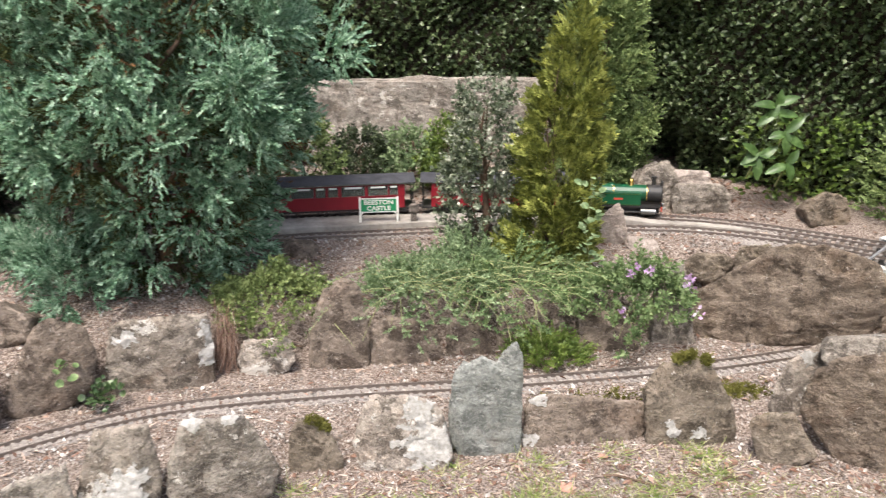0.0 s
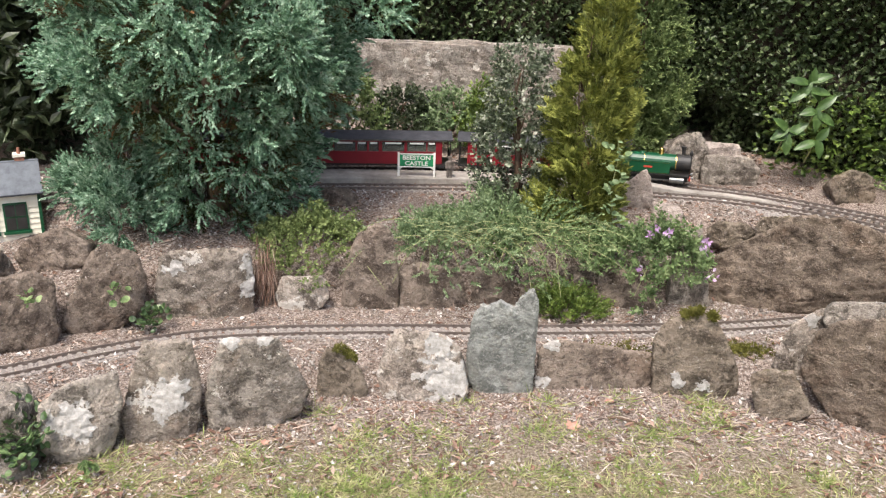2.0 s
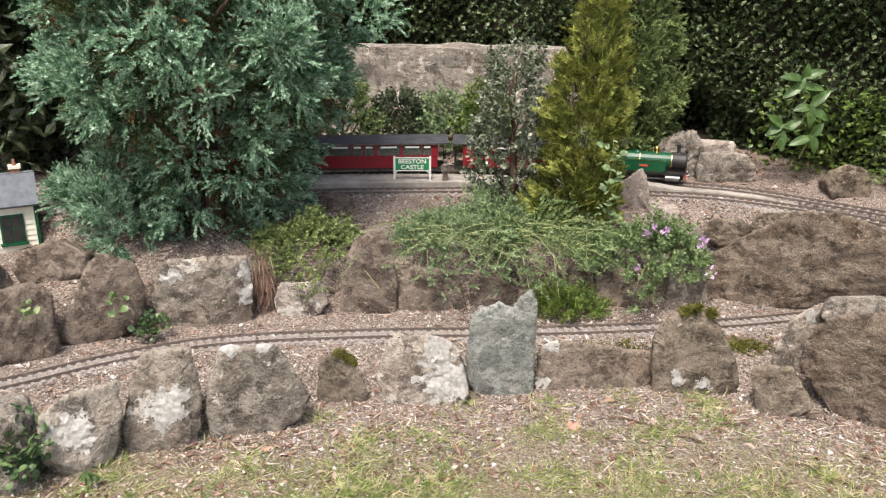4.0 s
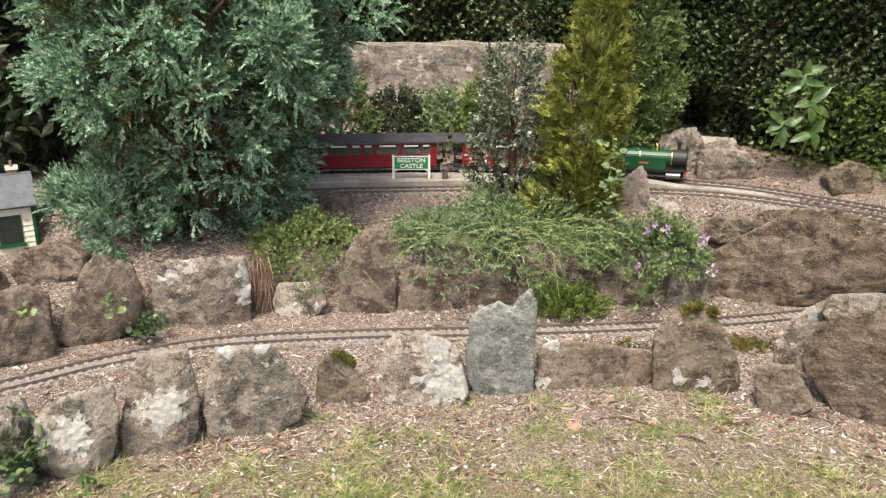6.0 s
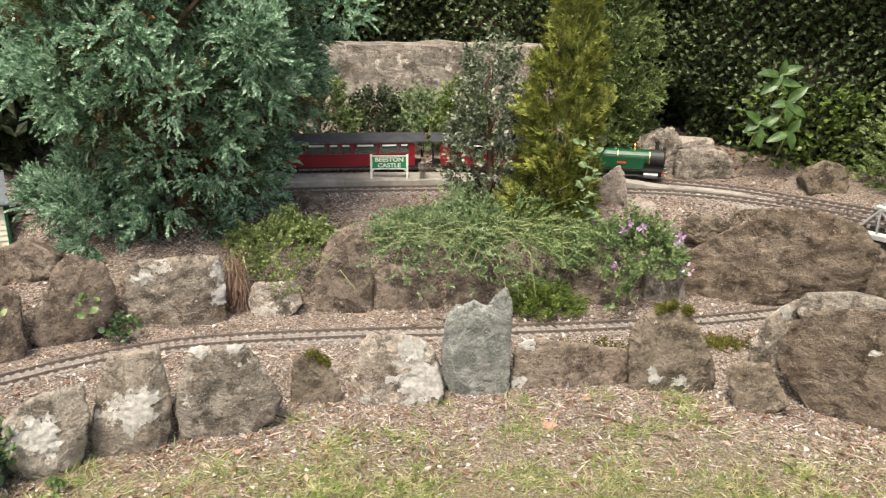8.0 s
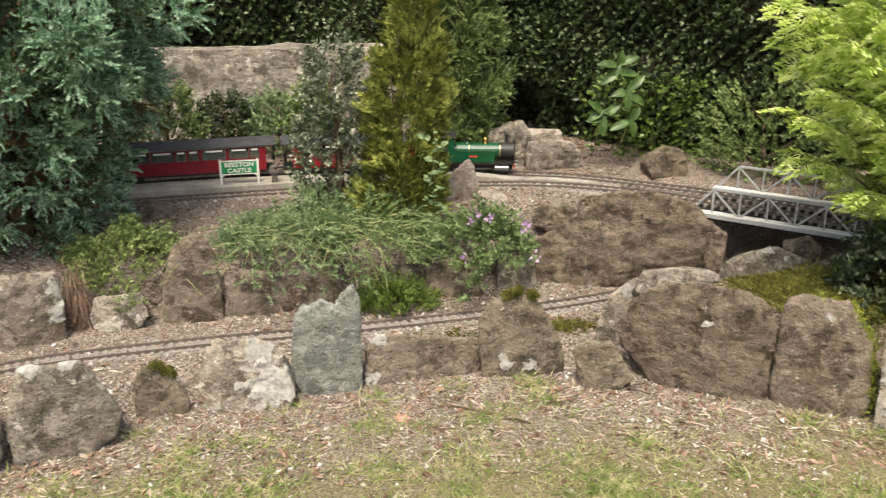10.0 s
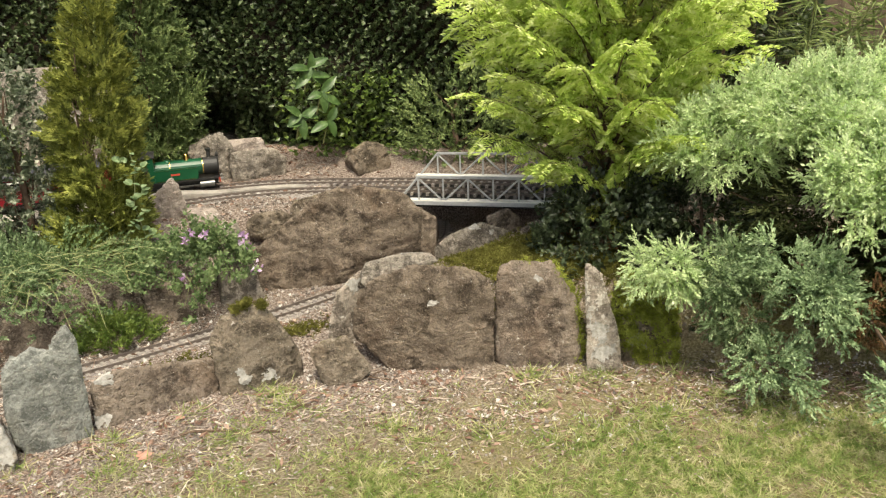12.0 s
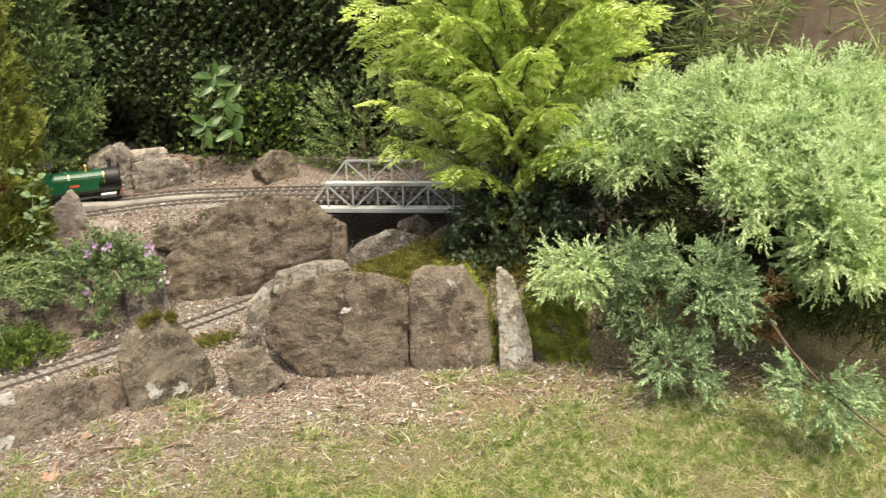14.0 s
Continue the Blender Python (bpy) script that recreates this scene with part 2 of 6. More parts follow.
M_LICHEN = plain_material("white_lichen", (0.25, 0.235, 0.21), (0.53, 0.51, 0.475), 85, 0.95, 0.1, 0, 0.6)
M_FLOWER = leaf_material("mauve_petals", [(0.0, (0.42, 0.22, 0.45)), (0.6, (0.58, 0.4, 0.6)), (1.0, (0.75, 0.66, 0.78))], 0.6, 0.2, 0.3)
M_BARK = plain_material("bark", (0.06, 0.04, 0.028), (0.17, 0.12, 0.085), 30, 0.95, 0.1, 0, 0.6)
M_STEM = plain_material("pale_stem", (0.22, 0.24, 0.1), (0.36, 0.37, 0.19), 60, 0.8, 0.2, 0, 0.0)
# Almost black brown for the hedge's inside: twigs with their shade painted in.
M_HEDGE_SHADE = plain_material("twigs_and_shade", (0.02, 0.016, 0.012), (0.06, 0.045, 0.033), 20, 1.0, 0.05, 0, 0.5)
M_RED_PAINT = plain_material("crimson_paint", (0.17, 0.006, 0.013), (0.235, 0.01, 0.02), 9, 0.38, 0.5, 0, 0.03)
M_ROOF = plain_material("grey_roofing", (0.03, 0.031, 0.036), (0.065, 0.066, 0.075), 30, 0.75, 0.3, 0, 0.12)
M_BLACK = plain_material("black_paint", (0.012, 0.012, 0.013), (0.035, 0.033, 0.03), 30, 0.5, 0.4, 0, 0.1)
M_GREEN_PAINT = plain_material("dark_green_paint", (0.004, 0.05, 0.02), (0.008, 0.085, 0.036), 10, 0.28, 0.5, 0, 0.02)
M_BOARD = plain_material("sign_green", (0.012, 0.2, 0.075), (0.02, 0.25, 0.1), 30, 0.5, 0.3, 0, 0.05)
M_WHITE = plain_material("white_paint", (0.66, 0.65, 0.6), (0.82, 0.81, 0.77), 30, 0.55, 0.4, 0, 0.05)
M_CREAM = plain_material("cream_paint", (0.6, 0.57, 0.46), (0.76, 0.73, 0.62), 20, 0.65, 0.3, 0, 0.1)
M_BRASS = plain_material("polished_brass", (0.6, 0.4, 0.11), (0.78, 0.56, 0.2), 30, 0.25, 0.5, 1.0, 0.0)
M_STEEL = plain_material("dull_steel", (0.12, 0.12, 0.12), (0.3, 0.3, 0.29), 40, 0.4, 0.5, 1.0, 0.05)
M_RAIL = plain_material("weathered_rail", (0.09, 0.072, 0.062), (0.2, 0.165, 0.145), 40, 0.6, 0.4, 0.3, 0.2)
M_SLEEPER = plain_material("dusty_sleeper", (0.13, 0.115, 0.102), (0.4, 0.36, 0.325), 75, 0.9, 0.15, 0, 0.6)
M_BALLAST = plain_material("fine_grey_ballast", (0.13, 0.115, 0.104), (0.42, 0.38, 0.345), 150, 0.95, 0.15, 0, 0.8)
M_SILVER = plain_material("grey_bridge_paint", (0.3, 0.31, 0.32), (0.5, 0.51, 0.51), 25, 0.45, 0.4, 0.2, 0.05)
M_CONCRETE = plain_material("weathered_concrete", (0.2, 0.18, 0.158), (0.43, 0.4, 0.355), 14, 0.95, 0.15, 0, 0.7)
M_WALL = rock_material("rough_wall_render", (0.19, 0.162, 0.135), (0.4, 0.36, 0.315), 0.56, 0.1, (0.1, 0.08, 0.06))
M_FENCE = plain_material("weathered_fence_wood", (0.14, 0.1, 0.075), (0.26, 0.2, 0.155), 12, 0.9, 0.15, 0, 0.4)
M_SLATES = plain_material("slate_roof", (0.075, 0.085, 0.1), (0.15, 0.165, 0.185), 30, 0.7, 0.3, 0, 0.15)
M_BRICK = plain_material("chimney_brick", (0.2, 0.09, 0.06), (0.38, 0.2, 0.14), 50, 0.9, 0.2, 0, 0.3)
M_FIGURE = plain_material("painted_figure", (0.06, 0.055, 0.05), (0.26, 0.22, 0.19), 60, 0.7, 0.2, 0, 0.1)
M_PLATE = plain_material("red_nameplate", (0.42, 0.05, 0.03), (0.5, 0.08, 0.05), 30, 0.45, 0.4, 0, 0)
M_LEAFDRY = plain_material("fallen_leaf", (0.32, 0.17, 0.12), (0.5, 0.31, 0.24), 40, 0.85, 0.2, 0, 0.2)


def glass_material():
    m, nd, lk, b = material("window_glass", 0.06, 0.5)
    b.inputs["Base Color"].default_value = (0.24, 0.26, 0.23, 1)
    b.inputs["Transmission Weight"].default_value = 0.7
    b.inputs["IOR"].default_value = 1.2
    return m


M_GLASS = glass_material()


# ------------------------------------------------------------ mesh helpers
def mesh_of(name, verts, faces, mat, smooth=False):
    """A mesh from arrays; all faces have the same number of corners."""
    verts, faces = np.asarray(verts, np.float32), np.asarray(faces, np.int32)
    me = bpy.data.meshes.new(name)
    n, k = faces.shape
    me.vertices.add(len(verts))
    me.vertices.foreach_set("co", verts.ravel())
    me.loops.add(n * k)
    me.loops.foreach_set("vertex_index", faces.ravel())
    me.polygons.add(n)
    me.polygons.foreach_set("loop_start", np.arange(0, n * k, k, dtype=np.int32))
    me.polygons.foreach_set("use_smooth", np.full(n, smooth))
    me.update(calc_edges=True)
    me.materials.append(mat)
    return me


def thing(name, at, label, category, group="", kind="", turn=0.0):
    ob = new(name)
    ob.empty_display_size = 0.05
    ob.matrix_world = pose(*at, 0, 0, turn)
    return tagged(ob, label, category, group, kind)


def hang(ob, parent):
    ob.parent = parent
    return ob


def part(name, bm, mat, parent, label="", smooth=False):
    me = bpy.data.meshes.new(name)
    bmesh.ops.recalc_face_normals(bm, faces=bm.faces)
    for f in bm.faces:
        f.smooth = smooth
    bm.to_mesh(me)
    bm.free()
    me.materials.append(mat)
    ob = new(name, me)
    ob.parent = parent
    return tagged(ob, label)


def piece(name, me, parent, m=None, label=""):
    ob = new(name, me)
    ob.parent = parent
    if m is not None:
        ob.matrix_basis = m
    return tagged(ob, label)


def box(bm, x0, x1, y0, y1, z0, z1, bevel=0.0):
    r = bmesh.ops.create_cube(bm, size=1.0, matrix=Matrix.Translation(((x0 + x1) / 2, (y0 + y1) / 2, (z0 + z1) / 2)) @ Matrix.Diagonal((x1 - x0, y1 - y0, z1 - z0, 1)))
    if bevel:
        es = list({e for v in r["verts"] for e in v.link_edges})
        bmesh.ops.bevel(bm, geom=es, offset=bevel, segments=2, affect="EDGES")
    return bm


def boxed(*a, **k):
    return box(bmesh.new(), *a, **k)


def rod(bm, a, b, r0, r1=None, n=8):
    """A tapered round bar from a to b."""
    a, b = Vector(a), Vector(b)
    d = b - a
    m = Matrix.Translation((a + b) / 2) @ d.to_track_quat("Z", "Y").to_matrix().to_4x4()
    bmesh.ops.create_cone(bm, cap_ends=True, segments=n, radius1=r0, radius2=r0 if r1 is None else r1, depth=d.length, matrix=m)
    return bm


def lathe(bm, profile, m=None, n=20):
    """A turned form: profile of radius and height."""
    m = m or Matrix()
    rings = []
    for r, z in profile:
        rings.append([bm.verts.new(m @ Vector((r * math.cos(2 * math.pi * i / n), r * math.sin(2 * math.pi * i / n), z))) for i in range(n)])
    for a, b in zip(rings, rings[1:]):
        for i in range(n):
            bm.faces.new((a[i], a[(i + 1) % n], b[(i + 1) % n], b[i]))
    bm.faces.new(rings[0]), bm.faces.new(rings[-1])
    return bm


def sweep(bm, pts, radii, n=6):
    """A round limb along points with a radius at each."""
    rings = []
    for i, p in enumerate(pts):
        d = Vector(pts[min(i + 1, len(pts) - 1)]) - Vector(pts[max(i - 1, 0)])
        q = d.to_track_quat("Z", "Y")
        rings.append([bm.verts.new(Vector(p) + q @ Vector((radii[i] * math.cos(2 * math.pi * k / n), radii[i] * math.sin(2 * math.pi * k / n), 0))) for k in range(n)])
    for a, b in zip(rings, rings[1:]):
        for i in range(n):
            bm.faces.new((a[i], a[(i + 1) % n], b[(i + 1) % n], b[i]))
    bm.faces.new(rings[0]), bm.faces.new(rings[-1])
    return bm


def curve_points(ctrl, step):
    """Even steps along a smooth line through control points: places, headings."""
    c = np.array(ctrl, float)
    c = np.vstack([2 * c[0] - c[1], c, 2 * c[-1] - c[-2]])
    out = []
    for i in range(1, len(c) - 2):
        p0, p1, p2, p3 = c[i - 1:i + 3]
        for t in np.linspace(0, 1, 40, endpoint=False):
            out.append(0.5 * (2 * p1 + (p2 - p0) * t + (2 * p0 - 5 * p1 + 4 * p2 - p3) * t * t + (3 * p1 - p0 - 3 * p2 + p3) * t ** 3))
    out = np.array(out + [c[-2]])
    s = np.concatenate([[0], np.cumsum(np.linalg.norm(np.diff(out, axis=0), axis=1))])
    at = np.arange(0, s[-1], step)
    p = np.stack([np.interp(at, s, out[:, k]) for k in range(out.shape[1])], 1)
    d = np.gradient(p, axis=0)
    return p, np.arctan2(d[:, 1], d[:, 0])


# ------------------------------------------------------------ foliage helpers
def frames_along(d, spin=None):
    """Turns whose y axis runs along the given directions, with a free spin about it."""
    d = d / np.linalg.norm(d, axis=1, keepdims=True)
    h = rng.normal(size=d.shape) if spin is None else np.broadcast_to(np.asarray(spin, float), d.shape) + rng.normal(size=d.shape) * 0.35
    x = np.cross(d, h)
    x /= np.linalg.norm(x, axis=1, keepdims=True) + 1e-9
    return np.stack([x, d, np.cross(x, d)], 2)


def scatter(templates, at, turns, sizes):
    """Copies of one of several small forms, joined: vertices and faces."""
    vs, fs, base = [], [], 0
    pick = rng.integers(0, len(templates), len(at))
    for k, (tv, tf) in enumerate(templates):
        m = pick == k
        if not m.any():
            continue
        v = np.einsum("nij,kj->nki", turns[m], tv) * np.asarray(sizes)[m][:, None, None] + at[m][:, None, :]
        f = tf[None] + (np.arange(m.sum()) * len(tv))[:, None, None] + base
        base += m.sum() * len(tv)
        vs.append(v.reshape(-1, 3)), fs.append(f.reshape(-1, tf.shape[1]))
    return np.concatenate(vs), np.concatenate(fs)


def leaflets(at, d, length, width, fold=0.25, spin=None):
    """Small folded pointed leaves: vertices and triangles."""
    n = len(at)
    t = frames_along(np.asarray(d, float), spin)
    length, width = np.broadcast_to(length, n), np.broadcast_to(width, n)
    shape = np.array([[0, 0, 0], [-1, 0.42, 1], [0, 1, 0.25], [1, 0.42, 1], [0, 0.45, 0]])
    v = shape[None] * np.stack([width, length, width * fold], 1)[:, None, :]
    v = np.einsum("nij,nkj->nki", t, v) + np.asarray(at)[:, None, :]
    tri = np.array([[0, 4, 1], [4, 2, 1], [0, 3, 4], [4, 3, 2]])
    return v.reshape(-1, 3), (tri[None] + (np.arange(n) * 5)[:, None, None]).reshape(-1, 3)


def needles(at, d, length, width, fold=0.25, spin=None):
    """The same in two triangles each, for leaves a few millimetres wide."""
    n = len(at)
    t = frames_along(np.asarray(d, float), spin)
    length, width = np.broadcast_to(length, n), np.broadcast_to(width, n)
    shape = np.array([[0, 0, 0], [-1, 0.45, 1], [0, 1, 0], [1, 0.45, 1]])
    v = shape[None] * np.stack([width, length, width * fold], 1)[:, None, :]
    v = np.einsum("nij,nkj->nki", t, v) + np.asarray(at)[:, None, :]
    tri = np.array([[0, 2, 1], [0, 3, 2]])
    return v.reshape(-1, 3), (tri[None] + (np.arange(n) * 4)[:, None, None]).reshape(-1, 3)


def round_leaves(at, d, size, spin=None):
    """Rounded, slightly cupped leaves: vertices and triangles."""
    n = len(at)
    t = frames_along(np.asarray(d, float), spin)
    size = np.broadcast_to(size, n)
    k = np.arange(8) * math.pi / 4
    ring = np.stack([np.sin(k) * 0.5 * (1 + 0.12 * np.cos(3 * k)), 0.52 - np.cos(k) * 0.5, 0.12 + 0.06 * np.cos(2 * k)], 1)
    v = np.vstack([[(0, 0.45, 0)], ring])[None] * size[:, None, None]
    v = np.einsum("nij,nkj->nki", t, v) + np.asarray(at)[:, None, :]
    tri = np.array([(0, i + 1, (i + 1) % 8 + 1) for i in range(8)])
    return v.reshape(-1, 3), (tri[None] + (np.arange(n) * 9)[:, None, None]).reshape(-1, 3)


def finger_sprig(fingers, per, spread=0.75, leaf=0.2, width=0.055, flare=0.62):
    """A juniper-like tuft, about 1 long: short fingers set with scale leaves."""
    at, d = [], []
    for f in range(fingers):
        a = rng.uniform(0, 6.28)
        w = spread * math.sqrt((f + 0.3) / fingers)
        ax = np.array([math.cos(a) * w, 1.0, math.sin(a) * w])
        ax /= np.linalg.norm(ax)
        base, ln = ax * 0.05 + np.array([0, 0.3 * rng.random(), 0]), rng.uniform(0.5, 0.75)
        for i in range(per):
            p = base + ax * ln * (i + 0.5) / per
            side = rng.normal(size=3)
            side -= ax * (side @ ax)
            side /= np.linalg.norm(side)
            at.append(p), d.append(ax * (0.8 + 0.7 * i / per) + side * flare)
    return needles(np.array(at), np.array(d), leaf, width)


def fan_frond(branches, per, angle=0.8, leaf=0.14, width=0.045, droop=0.25):
    """A flat spray of cypress, about 1 long."""
    at, d = [], []
    for i in range(branches):
        y = 0.1 + 0.85 * i / branches
        for s in (-1, 1):
            ln = 0.42 * (1 - y) + 0.1
            ax = np.array([s * math.sin(angle), math.cos(angle), 0])
            for k in range(per):
                p = np.array([0, y, 0]) + ax * ln * (k + 0.3) / per
                p[2] -= droop * (p[1] ** 2 + abs(p[0]) ** 2)
                at.append(p), d.append(ax + np.array([rng.normal() * 0.35, rng.normal() * 0.25, -0.15 + rng.normal() * 0.12]))
    return needles(np.array(at), np.array(d), leaf, width, 0.2, (0, 0, 1))


def leafy_twig(n, leaf=0.3, width=0.1, angle=0.9):
    """A straight twig about 1 long with leaves all round."""
    at, d = [], []
    for i in range(n):
        a = i * 2.4
        at.append((0, 0.1 + 0.9 * i / n, 0))
        d.append((math.cos(a) * math.sin(angle), math.cos(angle), math.sin(a) * math.sin(angle)))
    return leaflets(np.array(at, float), np.array(d), leaf, width)


def lumpy(p, scale, seed):
    """Soft lumps between about -1 and 1."""
    return np.array([noise.noise(Vector((x * scale + seed, y * scale - seed, z * scale))) for x, y, z in p]) * 2


def crown_points(n, profile, centre, seed, lumps=0.2, fill=0.4, lump_scale=3.0, gaps=0.25, lean=(0, 0)):
    """Places and outward directions in the outer shell of a crown whose radius follows a profile of (height, radius)."""
    prof = np.array(profile, float)
    z = rng.uniform(prof[0, 0], prof[-1, 0], n * 4)
    r = np.interp(z, prof[:, 0], prof[:, 1])
    keep = rng.random(n * 4) < r / prof[:, 1].max() + 0.05
    z, r = z[keep], r[keep]
    a = rng.uniform(0, 2 * math.pi, len(z))
    p = np.stack([np.cos(a) * r, np.sin(a) * r, z], 1)
    l = lumpy(p, lump_scale, seed)
    fine = lumpy(p, lump_scale * 2.7, seed + 9)
    keep = (fine + rng.normal(size=len(z)) * 0.25) > -0.5 - (0.5 - gaps)
    rr = (1 + lumps * (l + 0.5 * fine)) * (1 - fill * rng.random(len(z)) ** 2.2)
    p[:, 0] *= rr
    p[:, 1] *= rr
    slope = np.gradient(prof[:, 1], prof[:, 0])
    d = np.stack([np.cos(a), np.sin(a), -np.interp(z, prof[:, 0], slope) * 0.7], 1)
    top = (z - prof[0, 0]) / (prof[-1, 0] - prof[0, 0])
    p[:, 0] += lean[0] * top
    p[:, 1] += lean[1] * top
    p, d = p[keep][:n], d[keep][:n]
    return p + np.asarray(centre), d


def trunk_and_limbs(parent, height, radius, limbs, reach, seed, low=0.2):
    r = random.Random(seed)
    bm = bmesh.new()
    pts = [(r.uniform(-1, 1) * 0.02, r.uniform(-1, 1) * 0.02, -0.05 + (height + 0.05) * i / 6) for i in range(7)]
    sweep(bm, pts, [radius * (1 - 0.85 * i / 6) for i in range(7)], 9)
    part("trunk", bm, M_BARK, parent, smooth=True)
    for i in range(limbs):
        f = low + (0.92 - low) * i / limbs
        a, base = i * 2.4 + r.random(), Vector(pts[0]).lerp(Vector(pts[6]), f)
        out = Vector((math.cos(a), math.sin(a), 0)) * reach * (1 - 0.5 * f) * r.uniform(0.7, 1.0)
        q = [base, base + out * 0.4 + Vector((0, 0, 0.06 * height)), base + out * 0.75 + Vector((0, 0, 0.17 * height)), base + out + Vector((0, 0, 0.26 * height))]
        k = radius * 0.4 * (1 - 0.6 * f)
        part("limb", sweep(bmesh.new(), q, [k, k * 0.75, k * 0.5, k * 0.2], 5), M_BARK, parent, smooth=True)


def tufted(p, d, per, radius, pull=0.6):
    """Sprays gathered in tufts: places and directions that radiate from each tuft's heart, which lies a little inside."""
    d = d / np.linalg.norm(d, axis=1, keepdims=True)
    r = radius * rng.uniform(0.7, 1.3, (len(p), 1))
    k = np.repeat(np.arange(len(p)), per)
    way = d[k] + rng.normal(size=(len(k), 3)) * 0.62
    way /= np.linalg.norm(way, axis=1, keepdims=True)
    return p[k] - d[k] * r[k] * pull + way * r[k] * rng.uniform(0.25, 1.0, (len(k), 1)), way


def crown(name, parent, pts, d, templates, sizes, mat, wild=0.5, lift=(0, 0, 0.3), spin=None, label=""):
    """Sprays set at the places, joined into one mesh under its plant (in the plant's own space)."""
    d = d / np.linalg.norm(d, axis=1, keepdims=True) + rng.normal(size=d.shape) * wild * 0.5 + np.asarray(lift)
    v, f = scatter(templates, pts, frames_along(d, spin), sizes)
    return piece(name, mesh_of(name, v, f, mat), parent, None, label)


# ------------------------------------------------------------ lie of the land
LOWER = [(-2.6, 1.75), (-1.9, 2.15), (-1.35, 2.46), (-1.1, 2.62), (-0.77, 2.765), (-0.28, 2.835), (0.2, 2.865), (0.73, 2.915), (1.2, 2.99), (1.6, 3.12), (1.95, 3.4), (2.2, 3.9)]
BACK_LINE = [(-2.6, 3.75), (-1.6, 3.93), (-0.5, 4.1), (0.0, 4.13), (0.5, 4.11), (0.9, 4.06), (1.36, 3.93), (1.69, 3.73), (2.0, 3.5), (2.4, 3.12), (2.9, 2.6), (3.4, 2.0)]
FRONT_LINE = [(-2.6, 3.45), (-1.6, 3.62), (-0.6, 3.81), (-0.26, 3.85), (0.16, 3.88), (0.6, 3.88), (1.0, 3.85), (1.29, 3.79), (1.6, 3.63), (1.9, 3.4), (2.3, 3.02), (2.8, 2.48), (3.3, 1.88)]
FX, FY = [-3.0, -1.2, -1.0, -0.8, -0.54, -0.3, 0.2, 0.5, 0.85, 1.15, 1.35, 1.66, 1.82, 2.1, 2.5, 3.2], [1.2, 1.97, 2.1, 2.21, 2.3, 2.46, 2.52, 2.58, 2.55, 2.42, 2.36, 2.18, 2.05, 1.9, 1.6, 1.0]
BX, BY = [-3.0, -1.8, -1.4, -1.18, -0.85, -0.5, -0.27, 0.5, 0.96, 1.3, 1.6, 1.72, 1.78], [1.9, 2.4, 2.66, 2.8, 2.95, 3.05, 3.1, 3.18, 3.22, 3.3, 3.42, 3.6, 4.3]
BED, TOP = 0.06, 0.285


def smooth01(x):
    x = np.clip(x, 0, 1)
    return x * x * (3 - 2 * x)


def land(x, y):
    """Height of the ground: lawn, lower track bed, bank and upper terrace, with the cutting under the bridge."""
    x, y = np.asarray(x, float), np.asarray(y, float)
    yf, yb = np.interp(x, FX, FY), np.interp(x, BX, BY)
    z = BED * smooth01((y - yf - 0.08) / 0.14)
    bank = smooth01((y - yb - 0.03) / 0.1)
    terrace = 0.235 + (TOP - 0.235) * smooth01((y - yb - 0.1) / 0.35) - 0.045 * smooth01((-1.0 - x) / 0.4) * smooth01((3.55 - y) / 0.2) - 0.11 * smooth01((x - 1.0) / 0.1) * smooth01((1.56 - x) / 0.08) * smooth01((3.6 - y) / 0.1) - 0.1 * smooth01((-1.4 - x) / 0.2) * smooth01((3.6 - y) / 0.15)
    z = np.where(x < 1.78, z + (terrace - z) * bank, z)
    right = smooth01((x - 1.2) / 0.25) * smooth01((y - yf - 0.12) / 0.12) * smooth01((2.84 + 0.5 * np.clip(x - 1.75, 0, 3) - y) / 0.16)
    z = np.maximum(z, right * 0.24)
    far = smooth01((x - 2.15) / 0.15) * smooth01((y - yf - 0.1) / 0.2)
    z = np.maximum(z, far * 0.22)
    beyond = smooth01((y - 4.05 + 0.55 * np.clip(x - 1.2, 0, 2)) / 0.12)
    z = np.maximum(z, beyond * (TOP + 0.03 * smooth01((y - 4.2 + 0.6 * np.clip(x - 1.2, 0, 2)) / 0.8)))
    return z


def ground_sheet():
    xs = np.concatenate([[-300, -60, -15, -6], np.arange(-3.4, 4.4, 0.034), [7, 15, 60, 300]])
    ys = np.concatenate([[-300, -60, -15, -4], np.arange(0.2, 6.2, 0.034), [9, 15, 60, 300]])
    gx, gy = np.meshgrid(xs, ys)
    p = np.stack([gx.ravel(), gy.ravel(), np.zeros(gx.size)], 1)
    near = (abs(p[:, 0]) < 5) & (abs(p[:, 1] - 3) < 5)
    h = land(p[:, 0], p[:, 1])
    q = p[near]
    h[near] += np.array([noise.fractal(Vector((x * 6, y * 6, 3.3)), 1.0, 2.2, 4) for x, y, _ in q]) * 0.009
    p[:, 2] = h
    w = len(xs)
    i = np.arange(w - 1)[None] + w * np.arange(len(ys) - 1)[:, None]
    f = np.stack([i, i + 1, i + 1 + w, i + w], -1).reshape(-1, 4)
    ob = new("ground", mesh_of("ground", p, f, M_GROUND, True))
    return tagged(ob, "brown soil and worn turf sloping round the rockery", "ground", "", "structure")


ground_sheet()


